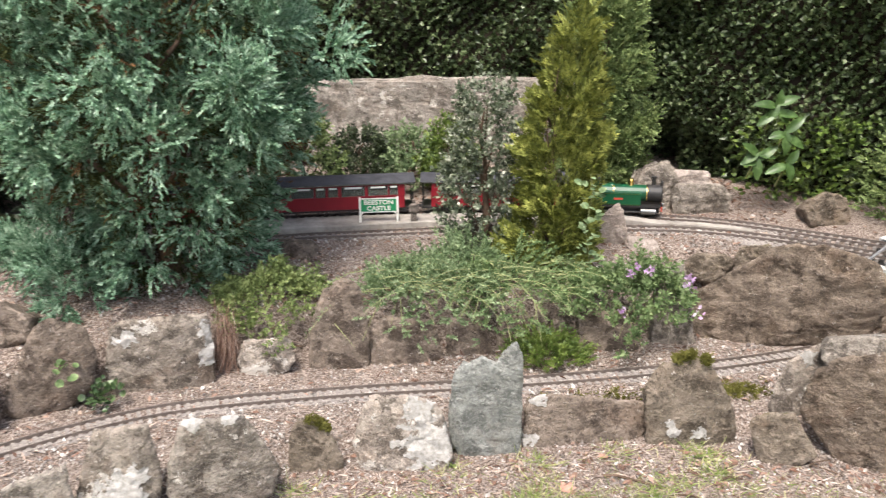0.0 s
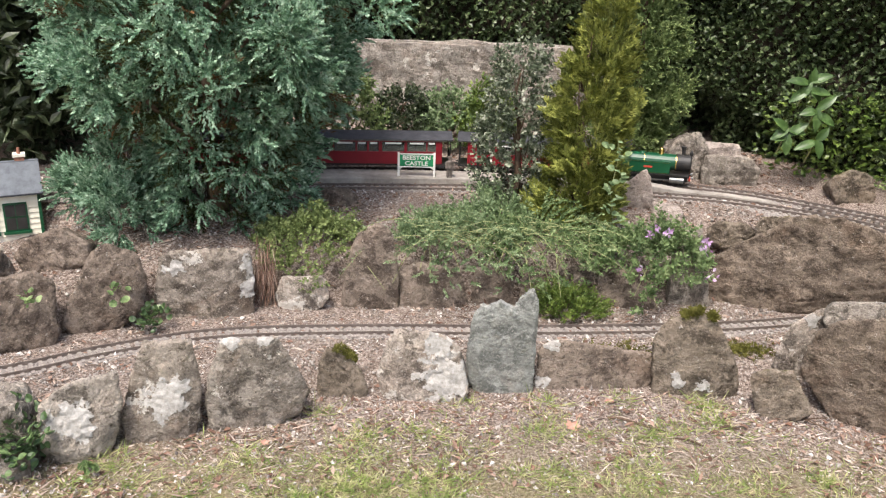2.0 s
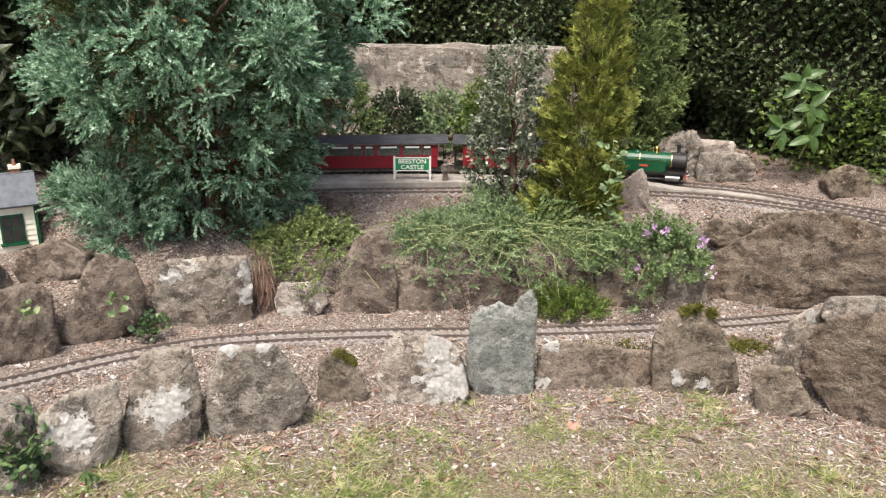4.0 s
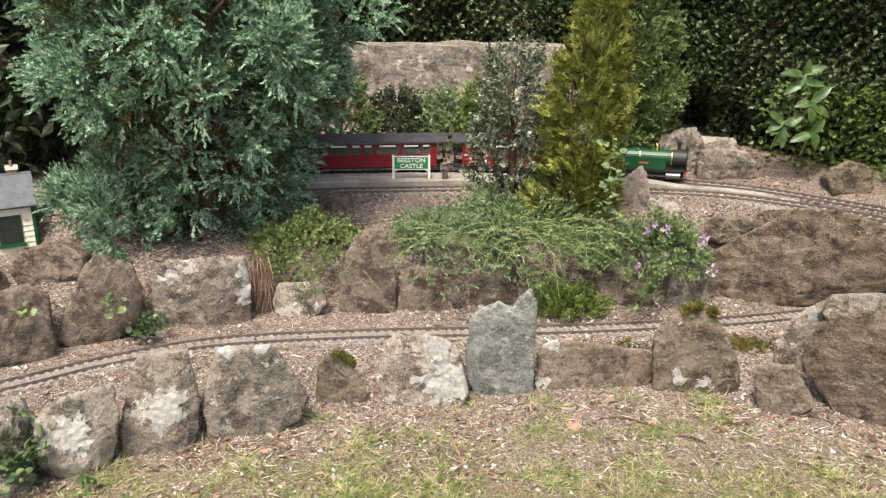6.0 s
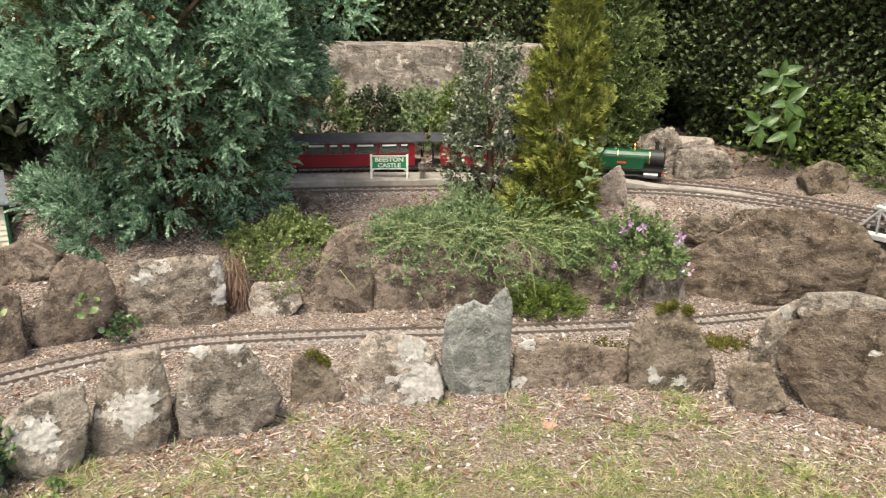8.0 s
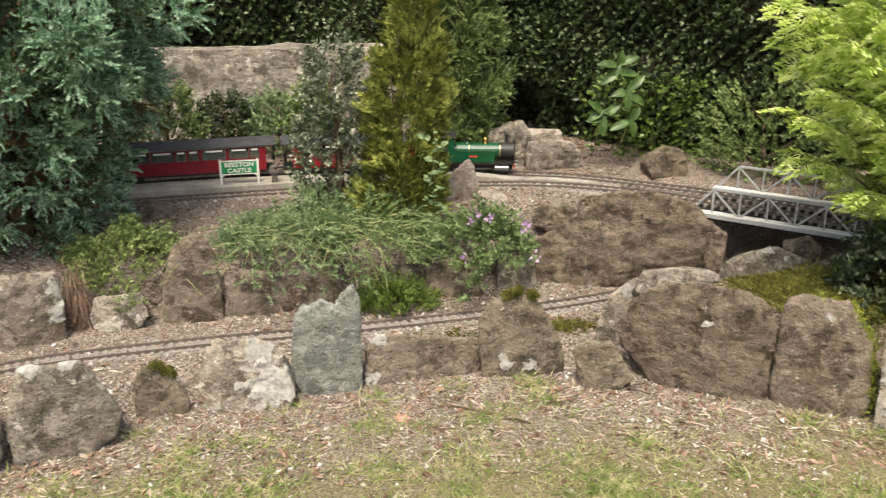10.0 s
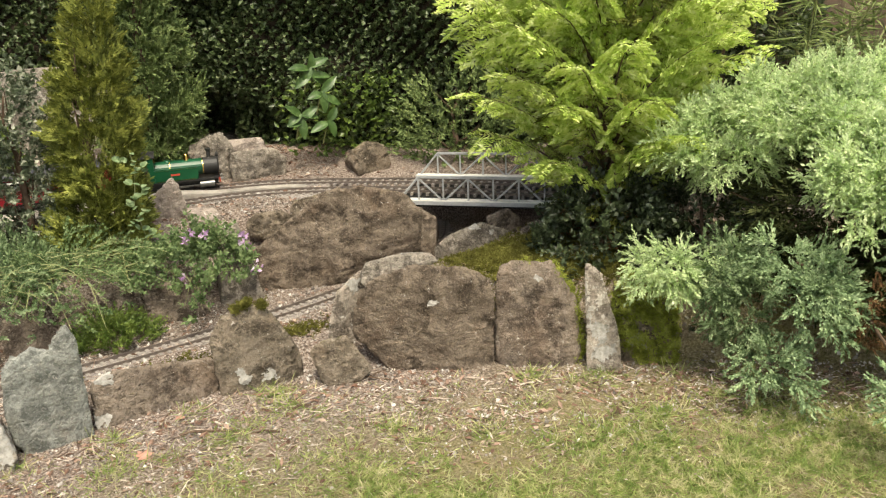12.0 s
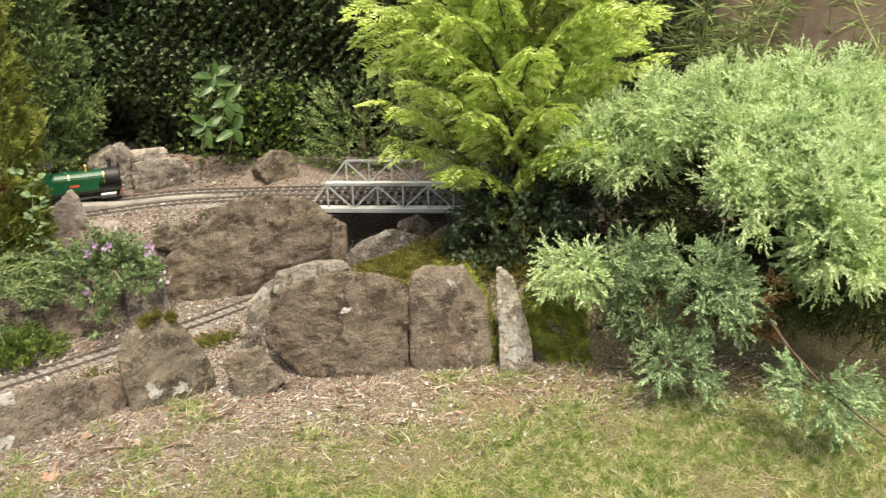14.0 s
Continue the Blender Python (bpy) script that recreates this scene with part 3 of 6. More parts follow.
# ------------------------------------------------------------ rocks
def rock(name, x, y, z, w, d, h, mat, label, seed, taper=0.25, square=0.5, lean=0.0, turn=0.0, rough=0.1, skew=0.0, fine=4, cuts=(), shape=()):
    """A weathered block bounded by uneven planes, its edges worn and its faces rough. (x, y, z) is the middle of its foot;
    cuts are more planes (nx, ny, nz, distance) in a box of half size 1; shape is the convex outline of its face in that box."""
    r = random.Random(seed)
    fine += 1
    planes = []
    for n in ((1, 0, 0), (-1, 0, 0), (0, 1, 0), (0, -1, 0), (0, 0, 1), (0, 0, -1)):
        t = 0.13 if n[2] >= 0 else 0.0
        planes.append(Vector([c + r.gauss(0, t) for c in n]).normalized())
    if shape:
        planes = [Vector((0.12 * r.gauss(0, 1), -1, 0.1 + 0.1 * r.gauss(0, 1))), Vector((0, 1, 0.2))]
        rough, taper, skew = 0.075 if rough == 0.1 else rough, 0.0, 0.0
    for (ax, az), (bx, bz) in zip(shape, shape[1:] + shape[:1]):
        n = Vector((bz - az, 0, ax - bx)).normalized()
        k = n.x * ax + n.z * az
        back = max(0.0, r.gauss(0.12, 0.06)) + 0.4 * max(n.z, 0.0)
        planes.append(Vector((n.x, back, n.z)) / (k - 0.73 * back))
        c = r.uniform(0.35, 0.8)
        planes.append(Vector((n.x * c, -1, n.z * c)) / ((c * k + 1) * r.uniform(0.9, 1.0)))
    for _ in range(0 if shape else 14):
        n = Vector((r.gauss(0, 1), r.gauss(-0.3, 1), r.gauss(0.3, 0.8))).normalized()
        planes.append(n / ((abs(n.x) + abs(n.y) + abs(n.z)) * r.uniform(0.66, 0.8) * (0.8 + 0.34 * square)))
    for cx, cy, cz, k in cuts:
        planes.append(Vector((cx, cy, cz)).normalized() / k)
    bm = bmesh.new()
    bmesh.ops.create_icosphere(bm, subdivisions=fine, radius=1.0)
    off = Vector((seed * 3.7, seed * 1.3, seed * 0.7))
    scale = Vector((w, d, h)) / max(w, d, h)
    for v in bm.verts:
        u = v.co.normalized()
        c = u * sum(max(n.dot(u), 0.0) ** 90 for n in planes) ** (-1 / 90)
        g = Vector((c.x * scale.x, c.y * scale.y, c.z * scale.z))
        k = noise.fractal(g * 1.7 + off, 1.0, 2.1, 3) * 1.3 + (0.5 - abs(noise.noise(g * 3.1 - off))) * 0.5 + noise.fractal(g * 6 + off, 0.75, 2.2, 5) * 0.8 - max(0.0, 0.18 - abs(noise.noise(g * 2.3 + off * 2))) * 1.6
        q = g * 2.4 + off
        cell = noise.voronoi(q)[1][0]
        k = 0.6 * k + 0.75 * (q - cell).dot(noise.noise_vector(cell * 3.3)) + 0.35 * noise.noise(cell * 5.7)
        f = (c.z + 1) / 2
        k += 0.5 * noise.fractal(g * 13 - off, 0.8, 2.2, 4)
        if shape:
            q = g * 3.4 - off
            cell = noise.voronoi(q)[1][0]
            k = 0.45 * k + 1.0 * (q - cell).dot(noise.noise_vector(cell * 4.1)) + 0.3 * noise.noise(cell * 6.3) - 9 * max(0.0, 0.035 - abs(noise.noise(g * 1.9 - off * 1.7)))
        c *= 1 + k * rough
        s = (0.99 if shape else 1.0) + taper * (0.45 - f)
        c.x, c.y = c.x * s + skew * (f - 0.5), c.y * s + (0.05 * noise.fractal(Vector((g.x, 0, g.z)) * 5 + off, 0.6, 2.2, 6) if shape and c.y < 0 else 0)
        v.co = (c.x * w * 0.5, c.y * d * 0.5, (c.z * 0.5 + 0.47) * h)
    me = bpy.data.meshes.new(name)
    for f in bm.faces:
        f.smooth = True
    for e in bm.edges:
        e.smooth = e.calc_face_angle(0.0) < 0.55
    bm.to_mesh(me)
    bm.free()
    me.materials.append(mat)
    ob = new(name, me)
    ob.matrix_world = pose(x, y, z, 0, lean, turn)
    return tagged(ob, label, "rock")


def moss_on(ob, n, direction, reach, seed, size=(0.007, 0.015), mat=M_MOSS):
    """Moss tufts on the part of a rock that faces a direction."""
    m = ob.matrix_world
    d = Vector(direction).normalized()
    cand = [(m @ v.co, (m.to_3x3() @ v.normal).normalized()) for v in ob.data.vertices]
    cand = [(p, q) for p, q in cand if q.dot(d) + 0.5 * noise.noise(p * 14 + Vector((seed, 0, 0))) > reach]
    k = rng.integers(0, len(cand), n)
    p = np.array([cand[i][0][:] for i in k]) + rng.normal(size=(n, 3)) * 0.006
    q = np.array([cand[i][1][:] for i in k])
    root = thing("moss", m.translation, "yellow-green moss cushion clinging to a rock", "moss", kind="stuff")
    tuft = [finger_sprig(4, 3, 1.3, 0.5, 0.12) for _ in range(3)]
    v, f = scatter(tuft, p - np.array(m.translation), frames_along(q + rng.normal(size=(n, 3)) * 0.5 + np.array((0, -0.1, 0.3))), rng.uniform(size[0], size[1], n))
    piece("tufts", mesh_of("tufts", v, f, mat), root)


def lichen_on(ob, direction, radius, seed):
    """A thin crust of white lichen with a ragged edge, where the rock lies furthest in a direction."""
    d = Vector(direction).normalized()
    size = Vector(ob.dimensions)
    mid = sum((v.co for v in ob.data.vertices), Vector()) / len(ob.data.vertices)
    c = max(ob.data.vertices, key=lambda v: Vector([(a - m) / s for a, m, s in zip(v.co, mid, size)]).normalized().dot(d)).co.copy()
    bm = bmesh.new()
    bm.from_mesh(ob.data)
    bmesh.ops.delete(bm, geom=[f for f in bm.faces if (f.calc_center_median() - c).length > radius * 1.7 + 0.01], context="FACES")
    bmesh.ops.subdivide_edges(bm, edges=bm.edges[:], cuts=4, use_grid_fill=True)
    bm.normal_update()
    far = [v for v in bm.verts if (v.co - c).length * (1 + 0.9 * noise.fractal(v.co * 34 + Vector((seed, 0, seed)), 0.6, 2.3, 6)) > radius]
    for v in bm.verts:
        v.co += v.normal * 0.0016
    bmesh.ops.delete(bm, geom=far, context="VERTS")
    left, crusts = set(bm.faces), []
    while left:
        crust, edge = set(), [min(left, key=lambda f: (f.calc_center_median() - c).length)]
        while edge:
            f = edge.pop()
            if f in left:
                left.remove(f)
                crust.add(f)
                edge += [g for e in f.edges for g in e.link_faces if g in left]
        crusts.append(crust)
    for crust in crusts[1:]:
        bmesh.ops.delete(bm, geom=list(crust), context="FACES")
    bmesh.ops.delete(bm, geom=[v for v in bm.verts if not v.link_faces], context="VERTS")
    if bm.faces:
        part("lichen_patch", bm, M_LICHEN, ob, "thin white crust of lichen", smooth=True)


FRONT, BACK = "rocks edging the lawn", "rocks of the retaining wall"


def edging(*a, **k):
    return tagged(rock("rock", *a, **k), group=FRONT)


def walling(*a, **k):
    return tagged(rock("rock", *a, **k), group=BACK)


edging(-1.2, 2.07, -0.03, 0.2, 0.2, 0.26, M_GREY, "dark grey rock beside ivy at the lawn's edge", 3, square=0.6)
chalk_rock = edging(-1.012, 2.178, -0.038, 0.219, 0.2, 0.302, M_GREY, "brown rock with pale lichen patches on its face", 5, turn=24, shape=((-1, -0.35), (-0.46, -1), (0.46, -0.99), (0.81, -0.27), (1, 0.45), (0.97, 1), (0.21, 0.95), (-0.49, 0.78), (-0.96, 0.5)))
squared_rock = edging(-0.820, 2.291, -0.034, 0.229, 0.19, 0.363, M_PALE, "squared grey rock with a large white lichen patch", 8, turn=20, shape=((-1, -0.34), (-0.93, -0.87), (0.63, -1), (0.87, -0.6), (1, -0.023), (0.85, 0.9), (-0.32, 1), (-0.75, 0.26)))
grey_rock = edging(-0.555, 2.384, -0.023, 0.307, 0.2, 0.318, M_GREY, "rounded grey rock beside the lower track", 11, turn=14, shape=((-1, -0.13), (-0.96, -0.83), (0.015, -1), (0.82, -0.57), (1, -0.18), (0.44, 0.95), (-0.61, 1), (-0.82, 0.58)))
low_rock = edging(-0.308, 2.550, -0.047, 0.163, 0.14, 0.221, M_MOSSY, "low rock capped with green moss", 14, turn=0, shape=((-1, -0.43), (-0.96, -1), (0.77, -0.95), (1, -0.38), (0.77, 0.29), (0.095, 0.89), (-0.58, 1), (-0.88, 0.52)))
bleached_rock = edging(-0.041, 2.560, -0.069, 0.296, 0.18, 0.312, M_CHALK, "angular rock bleached white down one side", 17, turn=-8, shape=((-1, -0.051), (-0.76, -0.94), (-0.11, -1), (0.85, -0.56), (1, -0.24), (0.76, 0.79), (0.48, 1), (-0.46, 1), (-0.78, 0.77)))
slate_rock = edging(0.196, 2.600, -0.038, 0.221, 0.13, 0.376, M_SLATE, "upright green-grey slate with a split top", 20, turn=0, shape=((-1, 0.086), (-0.96, -0.31), (-0.62, -1), (1, -0.96), (0.94, -0.15), (0.6, 0.72), (-0.016, 1), (-0.59, 0.86), (-0.82, 0.64)))
peak = rock("peak", 0.262, 2.592, -0.03, 0.092, 0.11, 0.4, M_SLATE, "", 24, shape=((-1, -1), (1, -1), (1, 0.72), (0.6, 1), (0.1, 0.97), (-1, 0.62)))
bm = bmesh.new()
bm.from_mesh(peak.data)
bm.transform(slate_rock.matrix_world.inverted() @ peak.matrix_world)
bm.from_mesh(slate_rock.data)
bm.to_mesh(slate_rock.data)
bm.free()
bpy.data.objects.remove(peak)
spotted_rock = edging(0.514, 2.660, -0.049, 0.403, 0.14, 0.224, M_BROWN, "low flat brown rock with one white spot", 23, turn=4, shape=((-1, 0.1), (-0.95, -0.8), (-0.48, -1), (1, -0.49), (0.91, 0.58), (-0.65, 1), (-0.98, 0.77)))
capped_rock = edging(0.833, 2.640, -0.030, 0.293, 0.17, 0.331, M_MOSSY, "tall brown rock capped with moss", 27, turn=0, shape=((-1, 0.42), (-0.88, -0.93), (-0.27, -1), (1, -0.89), (0.95, -0.22), (0.37, 0.78), (-0.02, 1), (-0.7, 0.87)))
edging(1.095, 2.503, -0.041, 0.2, 0.15, 0.211, M_MOSSY, "low greenish rock half under a boulder", 29, turn=-20, shape=((-1, 0.51), (-0.84, -0.14), (-0.44, -1), (-0.048, -0.96), (1, -0.19), (0.21, 1), (-0.45, 0.94), (-0.93, 0.73)))
wedge_rock = edging(1.19, 2.655, 0.042, 0.176, 0.1, 0.271, M_CHALK, "narrow grey rock leaning on a boulder", 31, turn=0, shape=((-1, -0.27), (-0.96, -0.82), (-0.47, -1), (-0.034, -0.96), (0.98, 0.42), (1, 0.73), (0.49, 1), (-0.59, 0.54)))
slab_rock = edging(1.332, 2.552, 0.27, 0.261, 0.17, 0.118, M_GREY, "flat grey rock lying across two boulders", 33, turn=-15, shape=((-1, 0.061), (-0.95, -0.44), (-0.75, -1), (0.3, -0.32), (1, 0.35), (0.85, 0.84), (0.011, 1), (-0.79, 0.74)))
face_rock = edging(1.403, 2.478, -0.047, 0.470, 0.24, 0.42, M_RED, "large brown boulder with a flat weathered face", 35, turn=-31, fine=5, shape=((-1, -0.097), (-0.28, -1), (0.95, -0.98), (1, -0.2), (0.99, 0.64), (0.59, 0.95), (-0.097, 1), (-0.6, 0.8), (-0.9, 0.48), (-1, 0.049)))
split_rock = edging(1.731, 2.283, -0.049, 0.290, 0.22, 0.430, M_BROWN, "squared brown boulder split from its neighbour", 37, turn=-32, shape=((-1, -0.088), (-1, -0.62), (-0.66, -1), (0.71, -0.98), (1, -0.51), (0.89, 0.39), (0.29, 0.97), (-0.5, 1), (-0.89, 0.94), (-0.96, 0.5)))
thin_rock = edging(1.867, 2.105, -0.025, 0.127, 0.14, 0.408, M_CHALK, "thin grey standing stone with pale lichen", 40, turn=-32, shape=((-1, 0.95), (-0.78, -0.96), (0.28, -1), (1, -0.84), (0.84, -0.27), (-0.14, 0.75), (-0.74, 1)))
mossy_rock = edging(2.041, 2.101, -0.047, 0.229, 0.2, 0.367, M_MOSSY, "rock smothered in green moss", 42, turn=-38, shape=((-1, 0.17), (-0.61, -1), (1, -0.9), (0.84, 0.21), (0.37, 1), (-0.86, 0.87)))

walling(-1.432, 2.704, 0.035, 0.263, 0.22, 0.300, M_BROWN, "brown rock of the lower bank", 51, turn=26, shape=((-1, -1), (0.33, -0.98), (0.88, -0.8), (1, 0.67), (0.58, 1), (-0.22, 0.9), (-0.78, 0.63)))
walling(-1.6, 2.78, 0.1, 0.2, 0.2, 0.27, M_PALE, "pale pinkish rock below the model hut", 52, taper=0.3, square=0.5)
walling(-1.405, 3.050, 0.173, 0.276, 0.22, 0.201, M_BROWN, "flat brown rock beside the model hut", 53, turn=0, shape=((-1, -0.13), (-0.71, -1), (-0.017, -0.97), (0.98, -0.26), (1, 0.41), (0.29, 1), (-0.51, 0.56)))
walling(-1.192, 2.861, 0.039, 0.287, 0.2, 0.343, M_BROWN, "upright brown rock with a rounded top", 55, turn=22, shape=((-1, -0.58), (-0.53, -1), (0.14, -0.92), (0.87, -0.48), (1, 0.23), (0.84, 0.75), (0.14, 1), (-0.2, 0.85), (-0.86, -0.28)))
pale_edged_rock = walling(-0.867, 2.996, 0.013, 0.348, 0.2, 0.315, M_PALE, "square grey rock with pale edges under the juniper", 57, turn=14, shape=((-1, -0.39), (-0.79, -0.87), (0.75, -1), (0.92, -0.85), (1, 0.4), (0.94, 0.95), (-0.72, 1), (-0.91, 0.82), (-0.98, 0.26)))
walling(-0.515, 3.060, 0.018, 0.199, 0.14, 0.182, M_CHALK, "small whitish rock at the foot of the bank", 59, turn=0, shape=((-1, 0.15), (-0.8, -0.83), (0.24, -1), (1, 0.1), (0.86, 1), (-0.65, 0.94)))
walling(-0.268, 3.130, 0.021, 0.219, 0.2, 0.377, M_BROWN, "pear-shaped brown rock in the bank", 61, turn=0, shape=((-1, -0.8), (-0.88, -0.92), (-0.32, -1), (0.95, -0.95), (1, -0.21), (0.76, 0.8), (0.17, 1), (-0.41, 0.81), (-0.87, 0.00091)))
walling(-0.028, 3.150, 0.004, 0.267, 0.18, 0.236, M_BROWN, "brown rock under trailing herbs", 63, turn=0, shape=((-1, -0.8), (-0.8, -1), (1, -0.46), (0.74, 0.85), (-0.58, 1), (-0.9, 0.69)))
walling(0.200, 3.190, 0.003, 0.181, 0.16, 0.206, M_BROWN, "small brown rock under trailing herbs", 65, turn=0, shape=((-1, -0.47), (-0.79, -1), (1, -0.82), (0.6, 1), (-0.82, 0.96)))
walling(0.376, 3.200, 0.004, 0.165, 0.16, 0.200, M_BROWN, "small brown rock in shade", 66, turn=0, shape=((-1, -1), (1, -0.94), (0.77, 1), (-0.85, 0.9)))
walling(0.525, 3.200, 0.011, 0.161, 0.16, 0.218, M_BROWN, "shaded brown rock under herbs", 67, turn=0, shape=((-1, 0.96), (-0.97, -1), (1, -0.95), (0.65, 1)))
walling(0.713, 3.200, 0.004, 0.239, 0.16, 0.214, M_BROWN, "broad shaded brown rock", 69, turn=0, shape=((-1, -1), (1, -0.92), (0.59, 1), (-0.99, 0.94)))
walling(0.964, 3.250, 0.023, 0.169, 0.18, 0.373, M_GREY, "upright grey-brown rock beside flowers", 71, turn=0, shape=((-1, -1), (1, -0.97), (0.61, 0.5), (0.012, 1), (-0.9, 0.48)))
huge_rock = walling(1.393, 3.273, 0.013, 0.692, 0.34, 0.452, M_RED, "huge red-brown boulder with a sloping broken face", 73, turn=-22, rough=0.1, fine=5, shape=((-1, -0.32), (-0.81, -0.8), (-0.55, -1), (0.34, -0.93), (0.99, -0.22), (1, 0.44), (0.91, 0.76), (0.35, 1), (-0.12, 0.87), (-0.85, -0.012)))
walling(1.204, 3.557, 0.167, 0.197, 0.18, 0.134, M_MOSSY, "brown block of stone below the siding", 75, turn=-8, shape=((-1, 0.42), (-0.83, -0.45), (0.04, -1), (0.85, -0.16), (1, 0.48), (0.59, 1), (-0.59, 0.97)))
walling(1.385, 3.498, 0.203, 0.173, 0.2, 0.160, M_MOSSY, "mossy block of stone below the siding", 77, turn=-20, shape=((-1, 0.19), (-0.79, -1), (1, -0.43), (0.53, 1), (-0.73, 0.71)))
sloping_rock = walling(1.929, 3.001, 0.061, 0.342, 0.24, 0.217, M_GREY, "grey sloping rock below the bridge", 79, turn=-38, shape=((-1, -0.053), (-0.92, -1), (-0.13, -0.93), (1, -0.23), (0.94, 0.65), (0.11, 1), (-0.68, 0.42)))
walling(2.059, 3.015, 0.143, 0.143, 0.2, 0.158, M_BROWN, "dark grey rock supporting the bridge", 81, turn=-30, shape=((-1, 0.62), (-0.55, -0.96), (0.99, -1), (1, 0.56), (0.16, 1)))
walling(1.837, 3.296, 0.026, 0.118, 0.22, 0.271, M_BROWN, "grey stone abutment under the bridge", 83, turn=-35, shape=((-1, -1), (0.97, -0.9), (1, 0.61), (-0.8, 1)))
rock("rock", 0.826, 3.720, 0.27, 0.171, 0.1, 0.195, M_PINK, "pale pink pointed stone beside the platform", 85, turn=0, shape=((-1, -0.097), (-0.86, -1), (1, -0.93), (0.7, 0.56), (0.37, 1), (-0.79, 0.16)))
rock("rock", 0.95, 3.62, 0.245, 0.14, 0.1, 0.08, M_PINK, "low pinkish stone among flowers", 86, square=0.5)
rock("rock", 0.285, 3.7, 0.24, 0.18, 0.14, 0.13, M_RED, "red-brown stone behind trailing herbs", 87, taper=0.1, square=0.7)
rock("rock", -0.49, 3.63, 0.24, 0.23, 0.16, 0.1, M_BROWN, "low brown stone bedded in the bank", 89, taper=0.4, square=0.5)
rock("rock", 1.844, 3.930, 0.271, 0.218, 0.17, 0.176, M_MOSSY, "round brown stone beside the upper track", 91, turn=0, shape=((-1, 0.038), (-0.7, -0.87), (0.78, -1), (1, -0.35), (0.67, 0.67), (-0.23, 1), (-0.89, 0.6)))
rock("rock", 1.354, 4.170, 0.239, 0.282, 0.2, 0.194, M_GREY, "rough grey stone behind the engine", 93, turn=0, shape=((-1, 0.26), (-0.9, -1), (0.68, -0.92), (0.94, -0.39), (1, 0.35), (0.51, 0.92), (-0.87, 1)))
rock("rock", 1.17, 4.25, 0.28, 0.2, 0.18, 0.2, M_GREY, "grey stone under a flat slab", 94, taper=0.1, square=0.8)
rock("rock", 1.276, 4.300, 0.369, 0.325, 0.2, 0.103, M_PINK, "flat pale slab on rough stones", 95, turn=0, shape=((-1, 0.085), (-0.53, -1), (1, -0.84), (0.89, 0.68), (-0.86, 1)))


# ------------------------------------------------------------ tracks, bridge, platform
def track(name, ctrl, z, gauge, label, step, first=0.0, bed=9.0):
    root = thing(name, (0, 0, 0), label, "railway track", "model railway tracks")
    p, a = curve_points(ctrl, 0.02)
    for side in (-1, 1):
        bm = bmesh.new()
        q = np.stack([p[:, 0] - np.sin(a) * side * gauge / 2, p[:, 1] + np.cos(a) * side * gauge / 2], 1)
        rows = []
        for (x, y), h in zip(q, a):
            nx, ny = -math.sin(h), math.cos(h)
            rows.append([bm.verts.new((x + nx * o, y + ny * o, z + k)) for o, k in ((-0.0022, -0.003), (-0.0019, 0.0095), (0.0019, 0.0095), (0.0022, -0.003))])
        for r0, r1 in zip(rows, rows[1:]):
            for i in range(3):
                bm.faces.new((r0[i], r0[i + 1], r1[i + 1], r1[i]))
        part("rail", bm, M_RAIL, root)
    bm, rows = bmesh.new(), []
    for (x, y), h in zip(p, a):
        if x < bed:
            rows.append([])
            for j in range(-6, 7):
                o = j * gauge * 0.2
                q = Vector((x - math.sin(h) * o, y + math.cos(h) * o, 0))
                rows[-1].append(bm.verts.new((q.x, q.y, z - 0.0026 + 0.003 * noise.noise(q * 38) + 0.0016 * noise.noise(q * 140) - 0.012 * max(0.0, abs(j) - 4.5))))
    for r0, r1 in zip(rows, rows[1:]):
        for i in range(12):
            bm.faces.new((r0[i + 1], r0[i], r1[i], r1[i + 1]))
    part("ballast", bm, M_BALLAST, root, "fine grey ballast between the rails", smooth=True)
    me = bpy.data.meshes.new("sleeper")
    bm = boxed(-0.007, 0.007, -gauge * 0.86, gauge * 0.86, -0.012, 0.0018, bevel=0.0015)
    bm.to_mesh(me)
    bm.free()
    me.materials.append(M_SLEEPER)
    p, a = curve_points(ctrl, step)
    for (x, y), h in zip(p, a):
        if x > first:
            piece("sleeper", me, root, pose(x, y, z, 0, 0, math.degrees(h)))


track("lower_track", LOWER, 0.065, 0.058, "weathered narrow track with dusty sleepers on gravel", 0.03, -1.9)
track("back_track", BACK_LINE, 0.291, 0.058, "weathered upper track carrying the train", 0.036, -1.9, 1.62)
track("front_track", FRONT_LINE, 0.289, 0.058, "weathered upper siding in front of the platform", 0.036, -1.9, 1.58)


